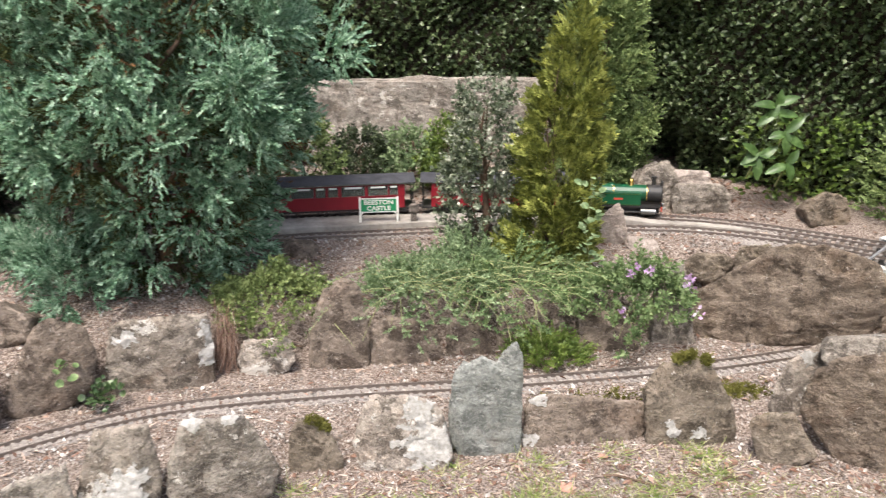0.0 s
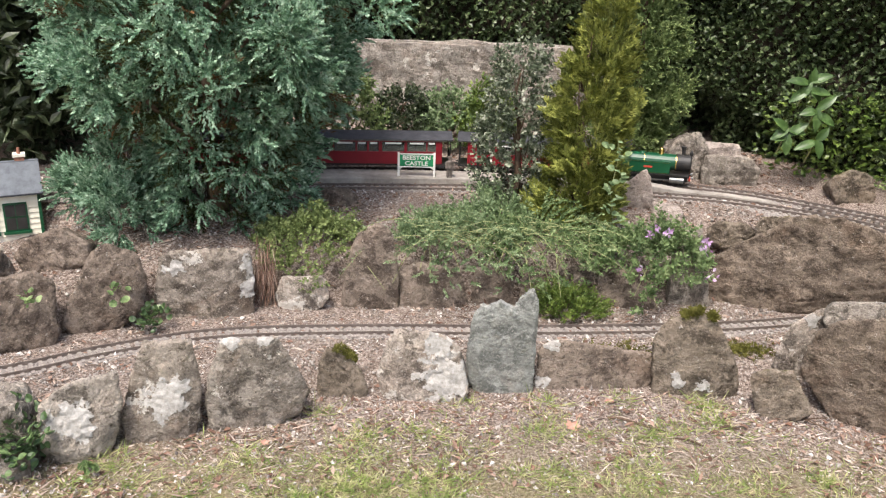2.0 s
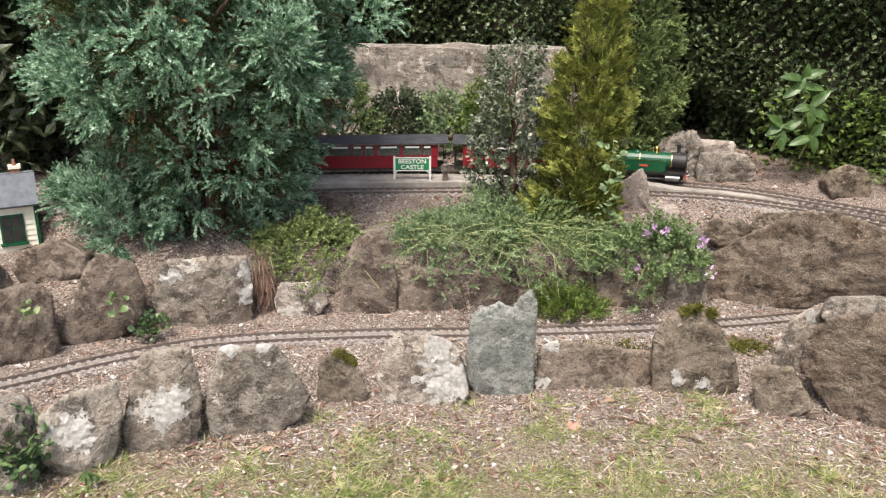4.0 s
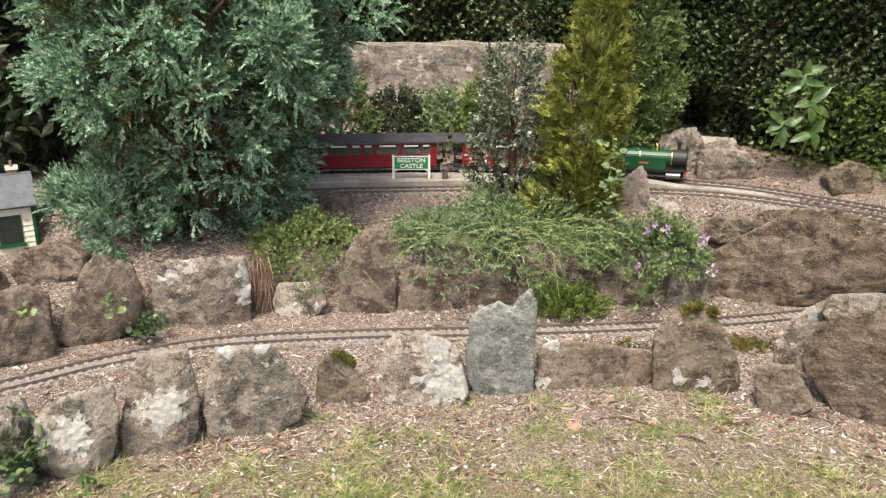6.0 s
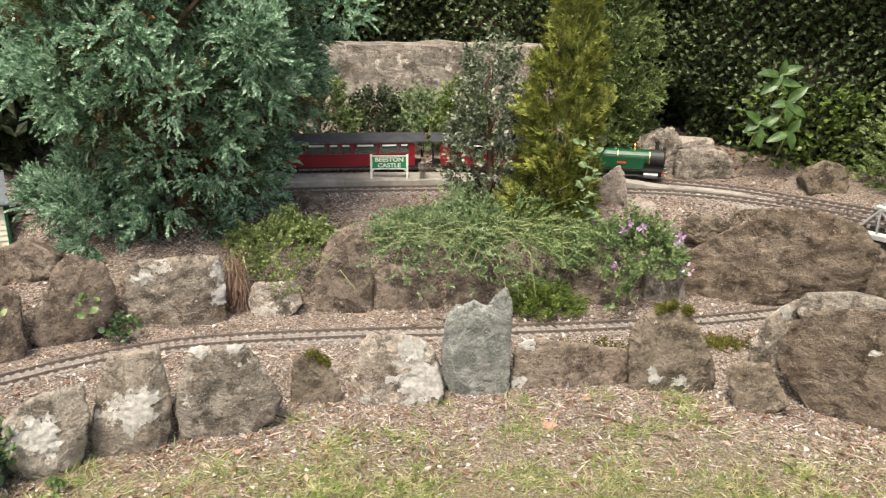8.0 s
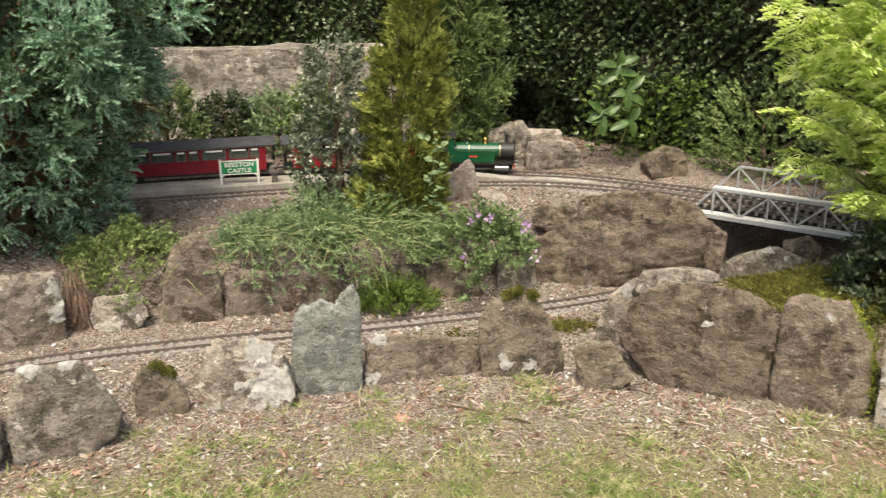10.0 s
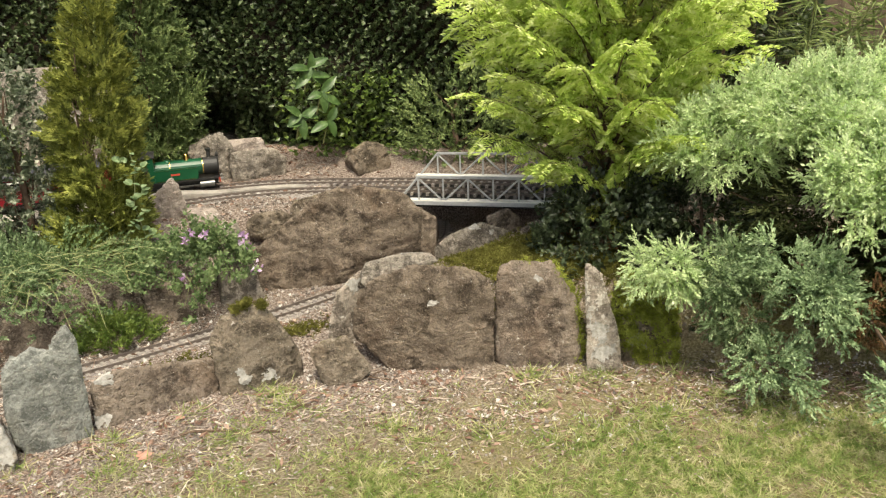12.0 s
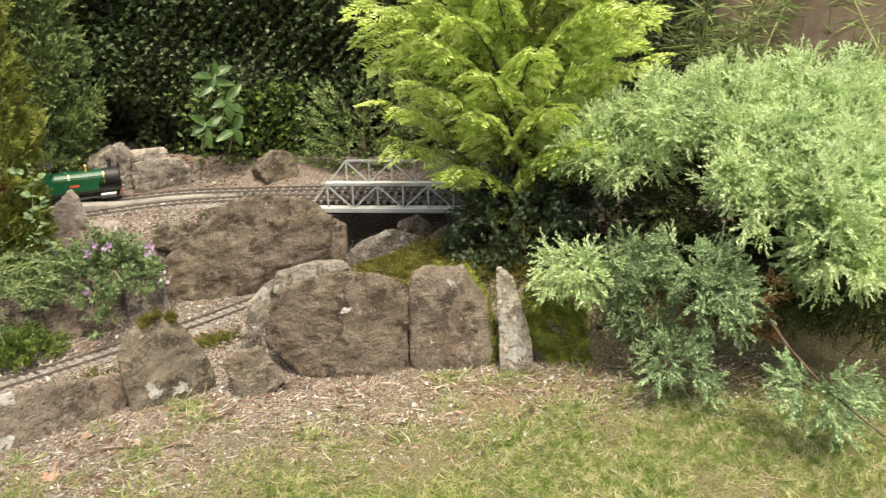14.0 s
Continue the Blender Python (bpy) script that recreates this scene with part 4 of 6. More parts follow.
def platform():
    root = thing("platform", (0, 0, 0), "long weathered concrete platform between two tracks", "platform", "", "structure")
    a, ah = curve_points(FRONT_LINE, 0.03)
    b, _ = curve_points(BACK_LINE, 0.03)
    bm = bmesh.new()
    rows = []
    for (x, y), h in zip(a, ah):
        if -1.15 < x < 1.5:
            k = np.argmin(abs(b[:, 0] - x))
            y1 = b[k, 1] - 0.068
            y0 = min(y + 0.062, y1 - 0.02)
            j = noise.noise(Vector((x * 9, 1, 0))) * 0.006
            t = 0.316 + noise.noise(Vector((x * 5, 7, 0))) * 0.004 - 0.016 * smooth01((x - 0.9) / 0.3)
            rows.append([bm.verts.new(c) for c in ((x, y0 + j, 0.27), (x, y0 + j, t - 0.004), (x, y0 + j + 0.005, t), (x, y1, t), (x, y1, 0.27))])
    for r0, r1 in zip(rows, rows[1:]):
        for i in range(4):
            bm.faces.new((r0[i], r0[i + 1], r1[i + 1], r1[i]))
    bm.faces.new(rows[0]), bm.faces.new(rows[-1])
    part("platform_slab", bm, M_CONCRETE, root, smooth=False)


platform()


def bridge():
    """A deck with a lattice truss on both sides, local x along it."""
    L, W, H = 1.05, 0.4, 0.132
    root = thing("railway_bridge", (1.75, 3.362, 0.252), "grey painted metal truss bridge over the cutting", "bridge", turn=-40)
    part("deck", boxed(0, L, 0.0, W, 0.0, 0.022, bevel=0.003), M_BLACK, root, "dark deck")
    for y, n in ((-0.012, -1), (W + 0.012, 1)):
        part("edge_girder", boxed(-0.02, L + 0.02, y - 0.008, y + 0.008, 0.013, 0.032, bevel=0.002), M_SILVER, root)
        part("walkway", boxed(-0.01, L, y - n * 0.01 - 0.018, y - n * 0.01 + 0.018, 0.031, 0.036), M_WHITE, root, "pale walkway strip")
        part("top_chord", boxed(0.09, L - 0.09, y - 0.0055, y + 0.0055, H, H + 0.011, bevel=0.002), M_SILVER, root)
        bays = 8
        xs = [0.09 + (L - 0.18) * i / bays for i in range(bays + 1)]
        for i, x in enumerate(xs):
            part("upright", boxed(x - 0.0035, x + 0.0035, y - 0.0035, y + 0.0035, 0.025, H), M_SILVER, root)
        part("end_post", rod(bmesh.new(), (0.0, y, 0.028), (0.09, y, H + 0.005), 0.005, n=6), M_SILVER, root)
        part("end_post", rod(bmesh.new(), (L, y, 0.028), (L - 0.09, y, H + 0.005), 0.005, n=6), M_SILVER, root)
        for i in range(bays):
            z = (H, 0.03) if i % 2 == 0 else (0.03, H)
            part("diagonal", rod(bmesh.new(), (xs[i], y, z[0]), (xs[i + 1], y, z[1]), 0.0042, n=6), M_SILVER, root)


bridge()


# ------------------------------------------------------------ train
def on_line(ctrl, x):
    p, a = curve_points(ctrl, 0.01)
    k = int(np.argmin(abs(p[:, 0] - x)))
    return p[k], a[k]


def wheelset(parent, x, r, y=0.031):
    bm = bmesh.new()
    for s in (-1, 1):
        lathe(bm, [(r * 0.3, -0.003), (r, -0.003), (r * 1.1, 0.0), (r * 1.1, 0.003), (r * 0.3, 0.003)], Matrix.Translation((x, s * y, r)) @ Matrix.Rotation(math.pi / 2, 4, "X"), 14)
    rod(bm, (x, -y, r), (x, y, r), 0.003)
    return part("wheelset", bm, M_BLACK, parent)


def coach(x0, x1, windows, label, solid=None):
    """A bogie coach on the back line between two stations; windows: (centre, width) along it."""
    (a, _), (b, _) = on_line(BACK_LINE, x0), on_line(BACK_LINE, x1)
    mid, h = (a + b) / 2, math.atan2(b[1] - a[1], b[0] - a[0])
    L, W = float(np.linalg.norm(b - a)), 0.135
    root = thing("railway_coach", (mid[0], mid[1], 0.306), label, "railway coach", "coaches of the train", turn=math.degrees(h))
    z0, zw0, zw1, z1 = 0.043, 0.1, 0.147, 0.158
    for s in (-1, 1):
        y0, y1 = s * W / 2, s * (W / 2 - 0.005)
        lo, hi = min(y0, y1), max(y0, y1)
        part("lower_side", boxed(-L / 2 + 0.045, L / 2 - 0.045, lo, hi, z0, zw0, bevel=0.001), M_RED_PAINT, root)
        part("cornice", boxed(-L / 2 + 0.045, L / 2 - 0.045, lo, hi, zw1, z1, bevel=0.001), M_RED_PAINT, root)
        part("waist_rail", boxed(-L / 2 + 0.044, L / 2 - 0.044, lo - 0.0012, hi + 0.0012, zw0 - 0.003, zw0 + 0.002), M_RED_PAINT, root)
        edge = -L / 2 + 0.045
        for c, w in list(windows) + [(L / 2 - 0.045, 0.0)]:
            if c - w / 2 - edge > 0.002:
                part("pillar", boxed(edge, c - w / 2, lo, hi, zw0, zw1), M_RED_PAINT, root)
            edge = c + w / 2
            if w:
                ob = part("window_pane", boxed(c - w / 2, c + w / 2, (lo + hi) / 2 - 0.0006, (lo + hi) / 2 + 0.0006, zw0, zw1), M_GLASS, root, "glass pane")
                ob.visible_shadow = False
                part("window_label", boxed(c - w * 0.36, c + w * 0.36, s * W / 2 - 0.0042, s * W / 2 - 0.003, zw1 - 0.009, zw1 - 0.001), M_WHITE, root, "small white label strip")
    for s in (-1, 1):
        bm = boxed(s * (L / 2 - 0.05) - 0.003, s * (L / 2 - 0.05) + 0.003, -W / 2 + 0.005, W / 2 - 0.005, z0, z1)
        part("end_wall", bm, M_BLACK, root)
        for y in (-W / 2 + 0.006, W / 2 - 0.006):
            part("balcony_post", rod(bmesh.new(), (s * (L / 2 - 0.006), y, z0), (s * (L / 2 - 0.006), y, z1), 0.0022, n=6), M_BLACK, root)
        bm = bmesh.new()
        for i in range(6):
            y = -W / 2 + 0.006 + (W - 0.012) * i / 5
            rod(bm, (s * (L / 2 - 0.006), y, z0), (s * (L / 2 - 0.006), y, z0 + 0.055), 0.0012, n=5)
        rod(bm, (s * (L / 2 - 0.006), -W / 2 + 0.006, z0 + 0.055), (s * (L / 2 - 0.006), W / 2 - 0.006, z0 + 0.055), 0.002, n=5)
        part("balcony_rail", bm, M_BLACK, root)
        bm = bmesh.new()
        for x in (-0.03, 0.03):
            rod(bm, (s * (L / 2 + 0.012), x, 0.035), (s * (L / 2), x, 0.035), 0.003)
        part("coupling", rod(bm, (s * (L / 2 + 0.02), 0, 0.033), (s * (L / 2), 0, 0.033), 0.004), M_BLACK, root)
        bx = s * (L / 2 - 0.15)
        bogie = part("bogie_frame", boxed(bx - 0.06, bx + 0.06, -0.045, 0.045, 0.014, 0.032, bevel=0.003), M_BLACK, root)
        for o in (-0.04, 0.04):
            wheelset(bogie, bx + o, 0.017)
    part("floor", boxed(-L / 2, L / 2, -W / 2 + 0.003, W / 2 - 0.003, 0.034, z0, bevel=0.001), M_BLACK, root)
    part("seat_row", boxed(-L / 2 + 0.08, L / 2 - 0.08, -0.05, -0.015, z0, z0 + 0.045, bevel=0.002), M_FENCE, root)
    bm = bmesh.new()
    rows = []
    for x in (-L / 2 - 0.004, L / 2 + 0.004):
        ring = []
        for i in range(13):
            t = -1 + 2 * i / 12
            ring.append(bm.verts.new((x, t * (W / 2 + 0.008), z1 + 0.023 * (1 - abs(t) ** 2.4) + 0.002)))
        for i in range(12, -1, -1):
            t = -1 + 2 * i / 12
            ring.append(bm.verts.new((x, t * (W / 2 + 0.006), z1 + 0.018 * (1 - abs(t) ** 2.4) - 0.002)))
        rows.append(ring)
    for i in range(26):
        bm.faces.new((rows[0][i], rows[0][(i + 1) % 26], rows[1][(i + 1) % 26], rows[1][i]))
    bm.faces.new(rows[0]), bm.faces.new(rows[1])
    part("roof", bm, M_ROOF, root, "grey curved roof")
    for s in (-1, 1):
        part("gutter", boxed(-L / 2, L / 2, s * (W / 2 + 0.007) - 0.0015, s * (W / 2 + 0.007) + 0.0015, z1 - 0.004, z1 + 0.001), M_STEEL if s < 0 else M_BLACK, root, "pale gutter strip")
    return root


LONG = [(-0.29, 0.05), (-0.205, 0.1), (-0.1, 0.1), (-0.02, 0.045), (0.035, 0.045), (0.125, 0.105), (0.235, 0.09), (0.305, 0.04)]
coach(-1.46, -0.82, [(-0.2, 0.085), (-0.1, 0.085), (0.0, 0.04), (0.05, 0.04), (0.13, 0.08)], "crimson bogie coach with a grey roof, behind the juniper")
coach(-0.775, 0.02, LONG, "crimson bogie coach with grey roof and white window labels")
coach(0.06, 0.715, [(-0.2, 0.085), (-0.1, 0.085), (0.0, 0.04), (0.05, 0.04), (0.13, 0.08)], "crimson brake coach with a grey roof behind the engine")


def engine(x0, x1):
    """A tank engine facing along its x axis."""
    (a, _), (b, _) = on_line(BACK_LINE, x0), on_line(BACK_LINE, x1)
    mid, h = (a + b) / 2, math.atan2(b[1] - a[1], b[0] - a[0])
    L = float(np.linalg.norm(b - a))
    root = thing("steam_locomotive", (mid[0], mid[1], 0.306), "green and black tank engine with brass dome", "locomotive", turn=math.degrees(h))
    k = L / 2
    part("running_board", boxed(-k, k - 0.01, -0.058, 0.058, 0.046, 0.053, bevel=0.001), M_BLACK, root)
    part("main_frame", boxed(-k + 0.02, k - 0.02, -0.022, 0.022, 0.015, 0.047), M_BLACK, root)
    across = Matrix.Rotation(math.pi / 2, 4, "Y")
    part("boiler", lathe(bmesh.new(), [(0.001, -0.09), (0.037, -0.09), (0.037, k - 0.075), (0.001, k - 0.075)], Matrix.Translation((0, 0, 0.1)) @ across, 28), M_GREEN_PAINT, root, smooth=False)
    part("smokebox", lathe(bmesh.new(), [(0.001, k - 0.078), (0.039, k - 0.078), (0.039, k - 0.016), (0.034, k - 0.01), (0.001, k - 0.008)], Matrix.Translation((0, 0, 0.1)) @ across, 28), M_BLACK, root)
    for x in (-0.02, k - 0.08):
        part("boiler_band", lathe(bmesh.new(), [(0.0372, x - 0.002), (0.0385, x - 0.002), (0.0385, x + 0.002), (0.0372, x + 0.002)], Matrix.Translation((0, 0, 0.1)) @ across, 28), M_BRASS, root)
    for s in (-1, 1):
        y0, y1 = sorted((s * 0.038, s * 0.058))
        tank = part("side_tank", boxed(-k + 0.115, k - 0.105, y0, y1, 0.053, 0.112, bevel=0.004), M_GREEN_PAINT, root)
        o = s * 0.0592
        part("nameplate", boxed(-0.02, 0.02, min(o, o - s * 0.002), max(o, o - s * 0.002), 0.08, 0.089), M_PLATE, tank, "small red nameplate")
        for za, zb in ((0.0575, 0.0585), (0.1065, 0.1075)):
            part("lining", boxed(-k + 0.122, k - 0.112, min(o, o - s * 0.001), max(o, o - s * 0.001), za, zb), M_BRASS, tank)
        part("cab_side", boxed(-k + 0.005, -k + 0.03, y0 + 0.0, y1, 0.053, 0.17, bevel=0.001), M_GREEN_PAINT, root)
        part("cab_side", boxed(-k + 0.088, -k + 0.115, y0, y1, 0.053, 0.17, bevel=0.001), M_GREEN_PAINT, root)
        part("handrail", rod(bmesh.new(), (-k + 0.033, s * 0.06, 0.058), (-k + 0.033, s * 0.06, 0.14), 0.0015, n=6), M_BRASS, root)
        part("cylinder", lathe(bmesh.new(), [(0.001, -0.032), (0.015, -0.032), (0.015, 0.032), (0.001, 0.032)], Matrix.Translation((k - 0.07, s * 0.048, 0.028)) @ across, 16), M_STEEL, root)
        part("connecting_rod", boxed(-0.07, k - 0.1, s * 0.043 - 0.002, s * 0.043 + 0.002, 0.02, 0.026), M_STEEL, root)
        part("coupling_rod", boxed(-0.09, 0.05, s * 0.038 - 0.002, s * 0.038 + 0.002, 0.016, 0.021), M_STEEL, root)
        part("buffer", lathe(bmesh.new(), [(0.004, k - 0.012), (0.004, k), (0.009, k), (0.009, k + 0.003)], Matrix.Translation((0, s * 0.035, 0.04)) @ across, 12), M_STEEL, root)
        part("window_rim", lathe(bmesh.new(), [(0.008, -0.002), (0.011, -0.002), (0.011, 0.002), (0.008, 0.002)], Matrix.Translation((-k + 0.1185, s * 0.026, 0.152)) @ across, 14), M_BRASS, root)
    part("cab_front", boxed(-k + 0.112, -k + 0.116, -0.056, 0.056, 0.112, 0.17), M_GREEN_PAINT, root)
    part("cab_back", boxed(-k + 0.004, -k + 0.008, -0.056, 0.056, 0.053, 0.12), M_GREEN_PAINT, root)
    bm = bmesh.new()
    rings = []
    for x in (-k - 0.004, -k + 0.124):
        top = [bm.verts.new((x, -0.064 + 0.128 * i / 10, 0.17 + 0.014 * (1 - ((i - 5) / 5) ** 2) + 0.003)) for i in range(11)]
        low = [bm.verts.new((x, -0.064 + 0.128 * i / 10, 0.17 + 0.014 * (1 - ((i - 5) / 5) ** 2))) for i in range(10, -1, -1)]
        rings.append(top + low)
    for i in range(22):
        bm.faces.new((rings[0][i], rings[0][(i + 1) % 22], rings[1][(i + 1) % 22], rings[1][i]))
    bm.faces.new(rings[0]), bm.faces.new(rings[1])
    part("cab_roof", bm, M_BLACK, root)
    part("dome", lathe(bmesh.new(), [(0.016, 0.128), (0.0125, 0.134), (0.012, 0.152), (0.0105, 0.16), (0.006, 0.165), (0.001, 0.166)], Matrix.Translation((0.055, 0, 0)), 20), M_BRASS, root, "polished brass dome", True)
    part("filler_dome", lathe(bmesh.new(), [(0.018, 0.13), (0.016, 0.136), (0.012, 0.141), (0.001, 0.142)], Matrix.Translation((-0.03, 0, 0)), 18), M_GREEN_PAINT, root, "", True)
    part("chimney", lathe(bmesh.new(), [(0.015, 0.132), (0.009, 0.14), (0.0085, 0.168), (0.012, 0.172), (0.012, 0.178), (0.007, 0.178)], Matrix.Translation((k - 0.05, 0, 0)), 18), M_BLACK, root)
    part("head_lamp", lathe(bmesh.new(), [(0.008, 0.138), (0.008, 0.152), (0.005, 0.156), (0.003, 0.16)], Matrix.Translation((k - 0.014, 0, 0.0)), 12), M_BLACK, root)
    part("buffer_beam", boxed(k - 0.016, k - 0.01, -0.06, 0.06, 0.03, 0.053, bevel=0.001), M_PLATE, root, "red buffer beam")
    for x, r in ((-0.09, 0.025), (-0.02, 0.025), (0.05, 0.025), (k - 0.045, 0.014)):
        wheelset(root, x, r)


engine(0.75, 1.15)


# ------------------------------------------------------------ station sign and figure
def station_sign():
    root = thing("station_sign", (-0.135, 3.955, 0.315), "green station name board on white posts", "sign", turn=2)
    part("board", boxed(-0.078, 0.078, -0.003, 0.003, 0.048, 0.108, bevel=0.001), M_BOARD, root)
    for x in (-0.082, 0.082):
        part("post", boxed(x - 0.005, x + 0.005, -0.005, 0.005, -0.005, 0.113, bevel=0.001), M_WHITE, root)
    for z in (0.046, 0.106):
        part("frame_bar", boxed(-0.078, 0.078, -0.0045, 0.0045, z - 0.002, z + 0.002), M_WHITE, root)
    for x, s in ((-0.077, 1), (0.077, -1)):
        part("bracket", rod(bmesh.new(), (x, 0, 0.035), (x + s * 0.012, 0, 0.045), 0.003, n=6), M_WHITE, root)
    for text, z in (("BEESTON", 0.0805), ("CASTLE", 0.0535)):
        cu = bpy.data.curves.new("lettering", "FONT")
        cu.body, cu.align_x, cu.size, cu.extrude, cu.offset = text, "CENTER", 0.0275, 0.0006, 0.0006
        cu.materials.append(M_WHITE)
        ob = new("lettering", cu)
        ob.parent = root
        ob.matrix_basis = pose(0, -0.0042, z, 90, 0, 0) @ Matrix.Diagonal((1.12, 1, 1, 1))
        tagged(ob, "white capital letters")


station_sign()


def figure():
    bm = bmesh.new()
    for s in (-1, 1):
        rod(bm, (s * 0.007, 0, 0), (s * 0.007, 0, 0.045), 0.006, 0.007)
        rod(bm, (s * 0.015, -0.002, 0.076), (s * 0.017, -0.006, 0.045), 0.005, 0.004)
    lathe(bm, [(0.012, 0.042), (0.014, 0.05), (0.0125, 0.065), (0.015, 0.077), (0.006, 0.083), (0.005, 0.086)], None, 12)
    lathe(bm, [(0.005, 0.085), (0.0075, 0.09), (0.0075, 0.096), (0.009, 0.098), (0.008, 0.101), (0.001, 0.103)], None, 12)
    me = bpy.data.meshes.new("figurine")
    bm.to_mesh(me)
    bm.free()
    me.materials.append(M_FIGURE)
    ob = new("figurine", me)
    ob.matrix_world = pose(0.018, 3.95, 0.315)
    tagged(ob, "small dark painted figurine standing on the platform", "figurine")


figure()


# ------------------------------------------------------------ model hut
def hut():
    root = thing("model_hut", (-1.885, 3.47, 0.115), "white boarded model hut with slate roof and green trim", "model building", turn=26)
    W, D, H = 0.19, 0.11, 0.235
    part("wall_core", boxed(-W, W, -D, D, -0.03, H), M_CREAM, root)
    for s in (-1, 1):
        for i in range(10):
            z = 0.0 + i * H / 10
            b = bmesh.new()
            vs = [b.verts.new(c) for c in ((-W, s * (D + 0.001), z), (W, s * (D + 0.001), z), (W, s * (D + 0.0055), z + 0.001), (-W, s * (D + 0.0055), z + 0.001), (-W, s * (D + 0.001), z + H / 10), (W, s * (D + 0.001), z + H / 10))]
            b.faces.new((vs[0], vs[1], vs[2], vs[3])), b.faces.new((vs[3], vs[2], vs[5], vs[4]))
            part("weatherboard", b, M_CREAM, root)
    for x in (-W - 0.003, W + 0.003):
        for y in (-D - 0.004, D + 0.004):
            part("corner_board", boxed(x - 0.006, x + 0.006, y - 0.006, y + 0.006, -0.03, H), M_GREEN_PAINT, root, "green corner board")
    for x in (W + 0.001, -W - 0.001):
        b = bmesh.new()
        vs = [b.verts.new(c) for c in ((x, -D, H), (x, D, H), (x, 0, H + 0.085))]
        b.faces.new(vs)
        part("gable", b, M_CREAM, root)
    for s in (-1, 1):
        b = bmesh.new()
        sec = [(s * (D + 0.03), H - 0.012), (0, H + 0.088), (0, H + 0.098), (s * (D + 0.034), H - 0.004)]
        r0 = [b.verts.new((-W - 0.02, y, z)) for y, z in sec]
        r1 = [b.verts.new((W + 0.02, y, z)) for y, z in sec]
        for i in range(4):
            b.faces.new((r0[i], r0[(i + 1) % 4], r1[(i + 1) % 4], r1[i]))
        b.faces.new(r0), b.faces.new(r1)
        part("roof_slope", b, M_SLATES, root)
    part("ridge", rod(bmesh.new(), (-W - 0.02, 0, H + 0.096), (W + 0.02, 0, H + 0.096), 0.006), M_SLATES, root)
    ch = part("chimney", boxed(0.12, 0.16, -0.005, 0.035, H + 0.05, H + 0.115, bevel=0.002), M_BRICK, root)
    part("chimney_cap", boxed(0.116, 0.164, -0.009, 0.039, H + 0.115, H + 0.125), M_CREAM, ch)
    part("chimney_pot", rod(bmesh.new(), (0.14, 0.015, H + 0.125), (0.14, 0.015, H + 0.15), 0.008, 0.006, 10), M_BRICK, ch)
    for x in (-0.13, -0.015, 0.1):
        win = part("window_frame", boxed(x - 0.045, x + 0.045, -D - 0.011, -D - 0.003, 0.07, 0.19, bevel=0.001), M_GREEN_PAINT, root)
        for z0, z1 in ((0.078, 0.128), (0.134, 0.183)):
            for x0 in (x - 0.038, x + 0.002):
                part("pane", boxed(x0, x0 + 0.036, -D - 0.013, -D - 0.0115, z0, z1), M_BLACK, win, "dark glass pane")
        part("sill", boxed(x - 0.052, x + 0.052, -D - 0.02, -D - 0.002, 0.06, 0.07, bevel=0.001), M_GREEN_PAINT, win)
    part("barge_end", boxed(W + 0.02, W + 0.045, -0.03, 0.0, H - 0.05, H - 0.02, bevel=0.002), M_WHITE, root, "small white box on the gable")


hut()


# ------------------------------------------------------------ garden wall, hedge, fence
def garden_wall():
    bm = bmesh.new()
    box(bm, -0.75, 0.95, 0, 0.16, 0.2, 0.78)
    bmesh.ops.subdivide_edges(bm, edges=bm.edges[:], cuts=5, use_grid_fill=True)
    bmesh.ops.subdivide_edges(bm, edges=bm.edges[:], cuts=3, use_grid_fill=True)
    for v in bm.verts:
        k = noise.fractal(v.co * 7, 1.0, 2.1, 4)
        v.co.y += k * 0.016
        v.co.z += noise.noise(v.co * 5) * 0.02
    me = bpy.data.meshes.new("wall_garden")
    bm.to_mesh(me)
    bm.free()
    me.materials.append(M_WALL)
    ob = new("wall_garden", me)
    ob.matrix_world = pose(0, 5.0, 0)
    tagged(ob, "rough weathered stone wall in front of the hedge", "wall", "", "structure")


garden_wall()
HEDGE = [(-4.2, 1.2), (-3.3, 3.0), (-2.6, 4.5), (-1.2, 5.35), (0.4, 5.45), (1.2, 5.05), (1.65, 4.55), (2.2, 4.15), (3.1, 3.5), (3.9, 2.7), (4.5, 1.5)]


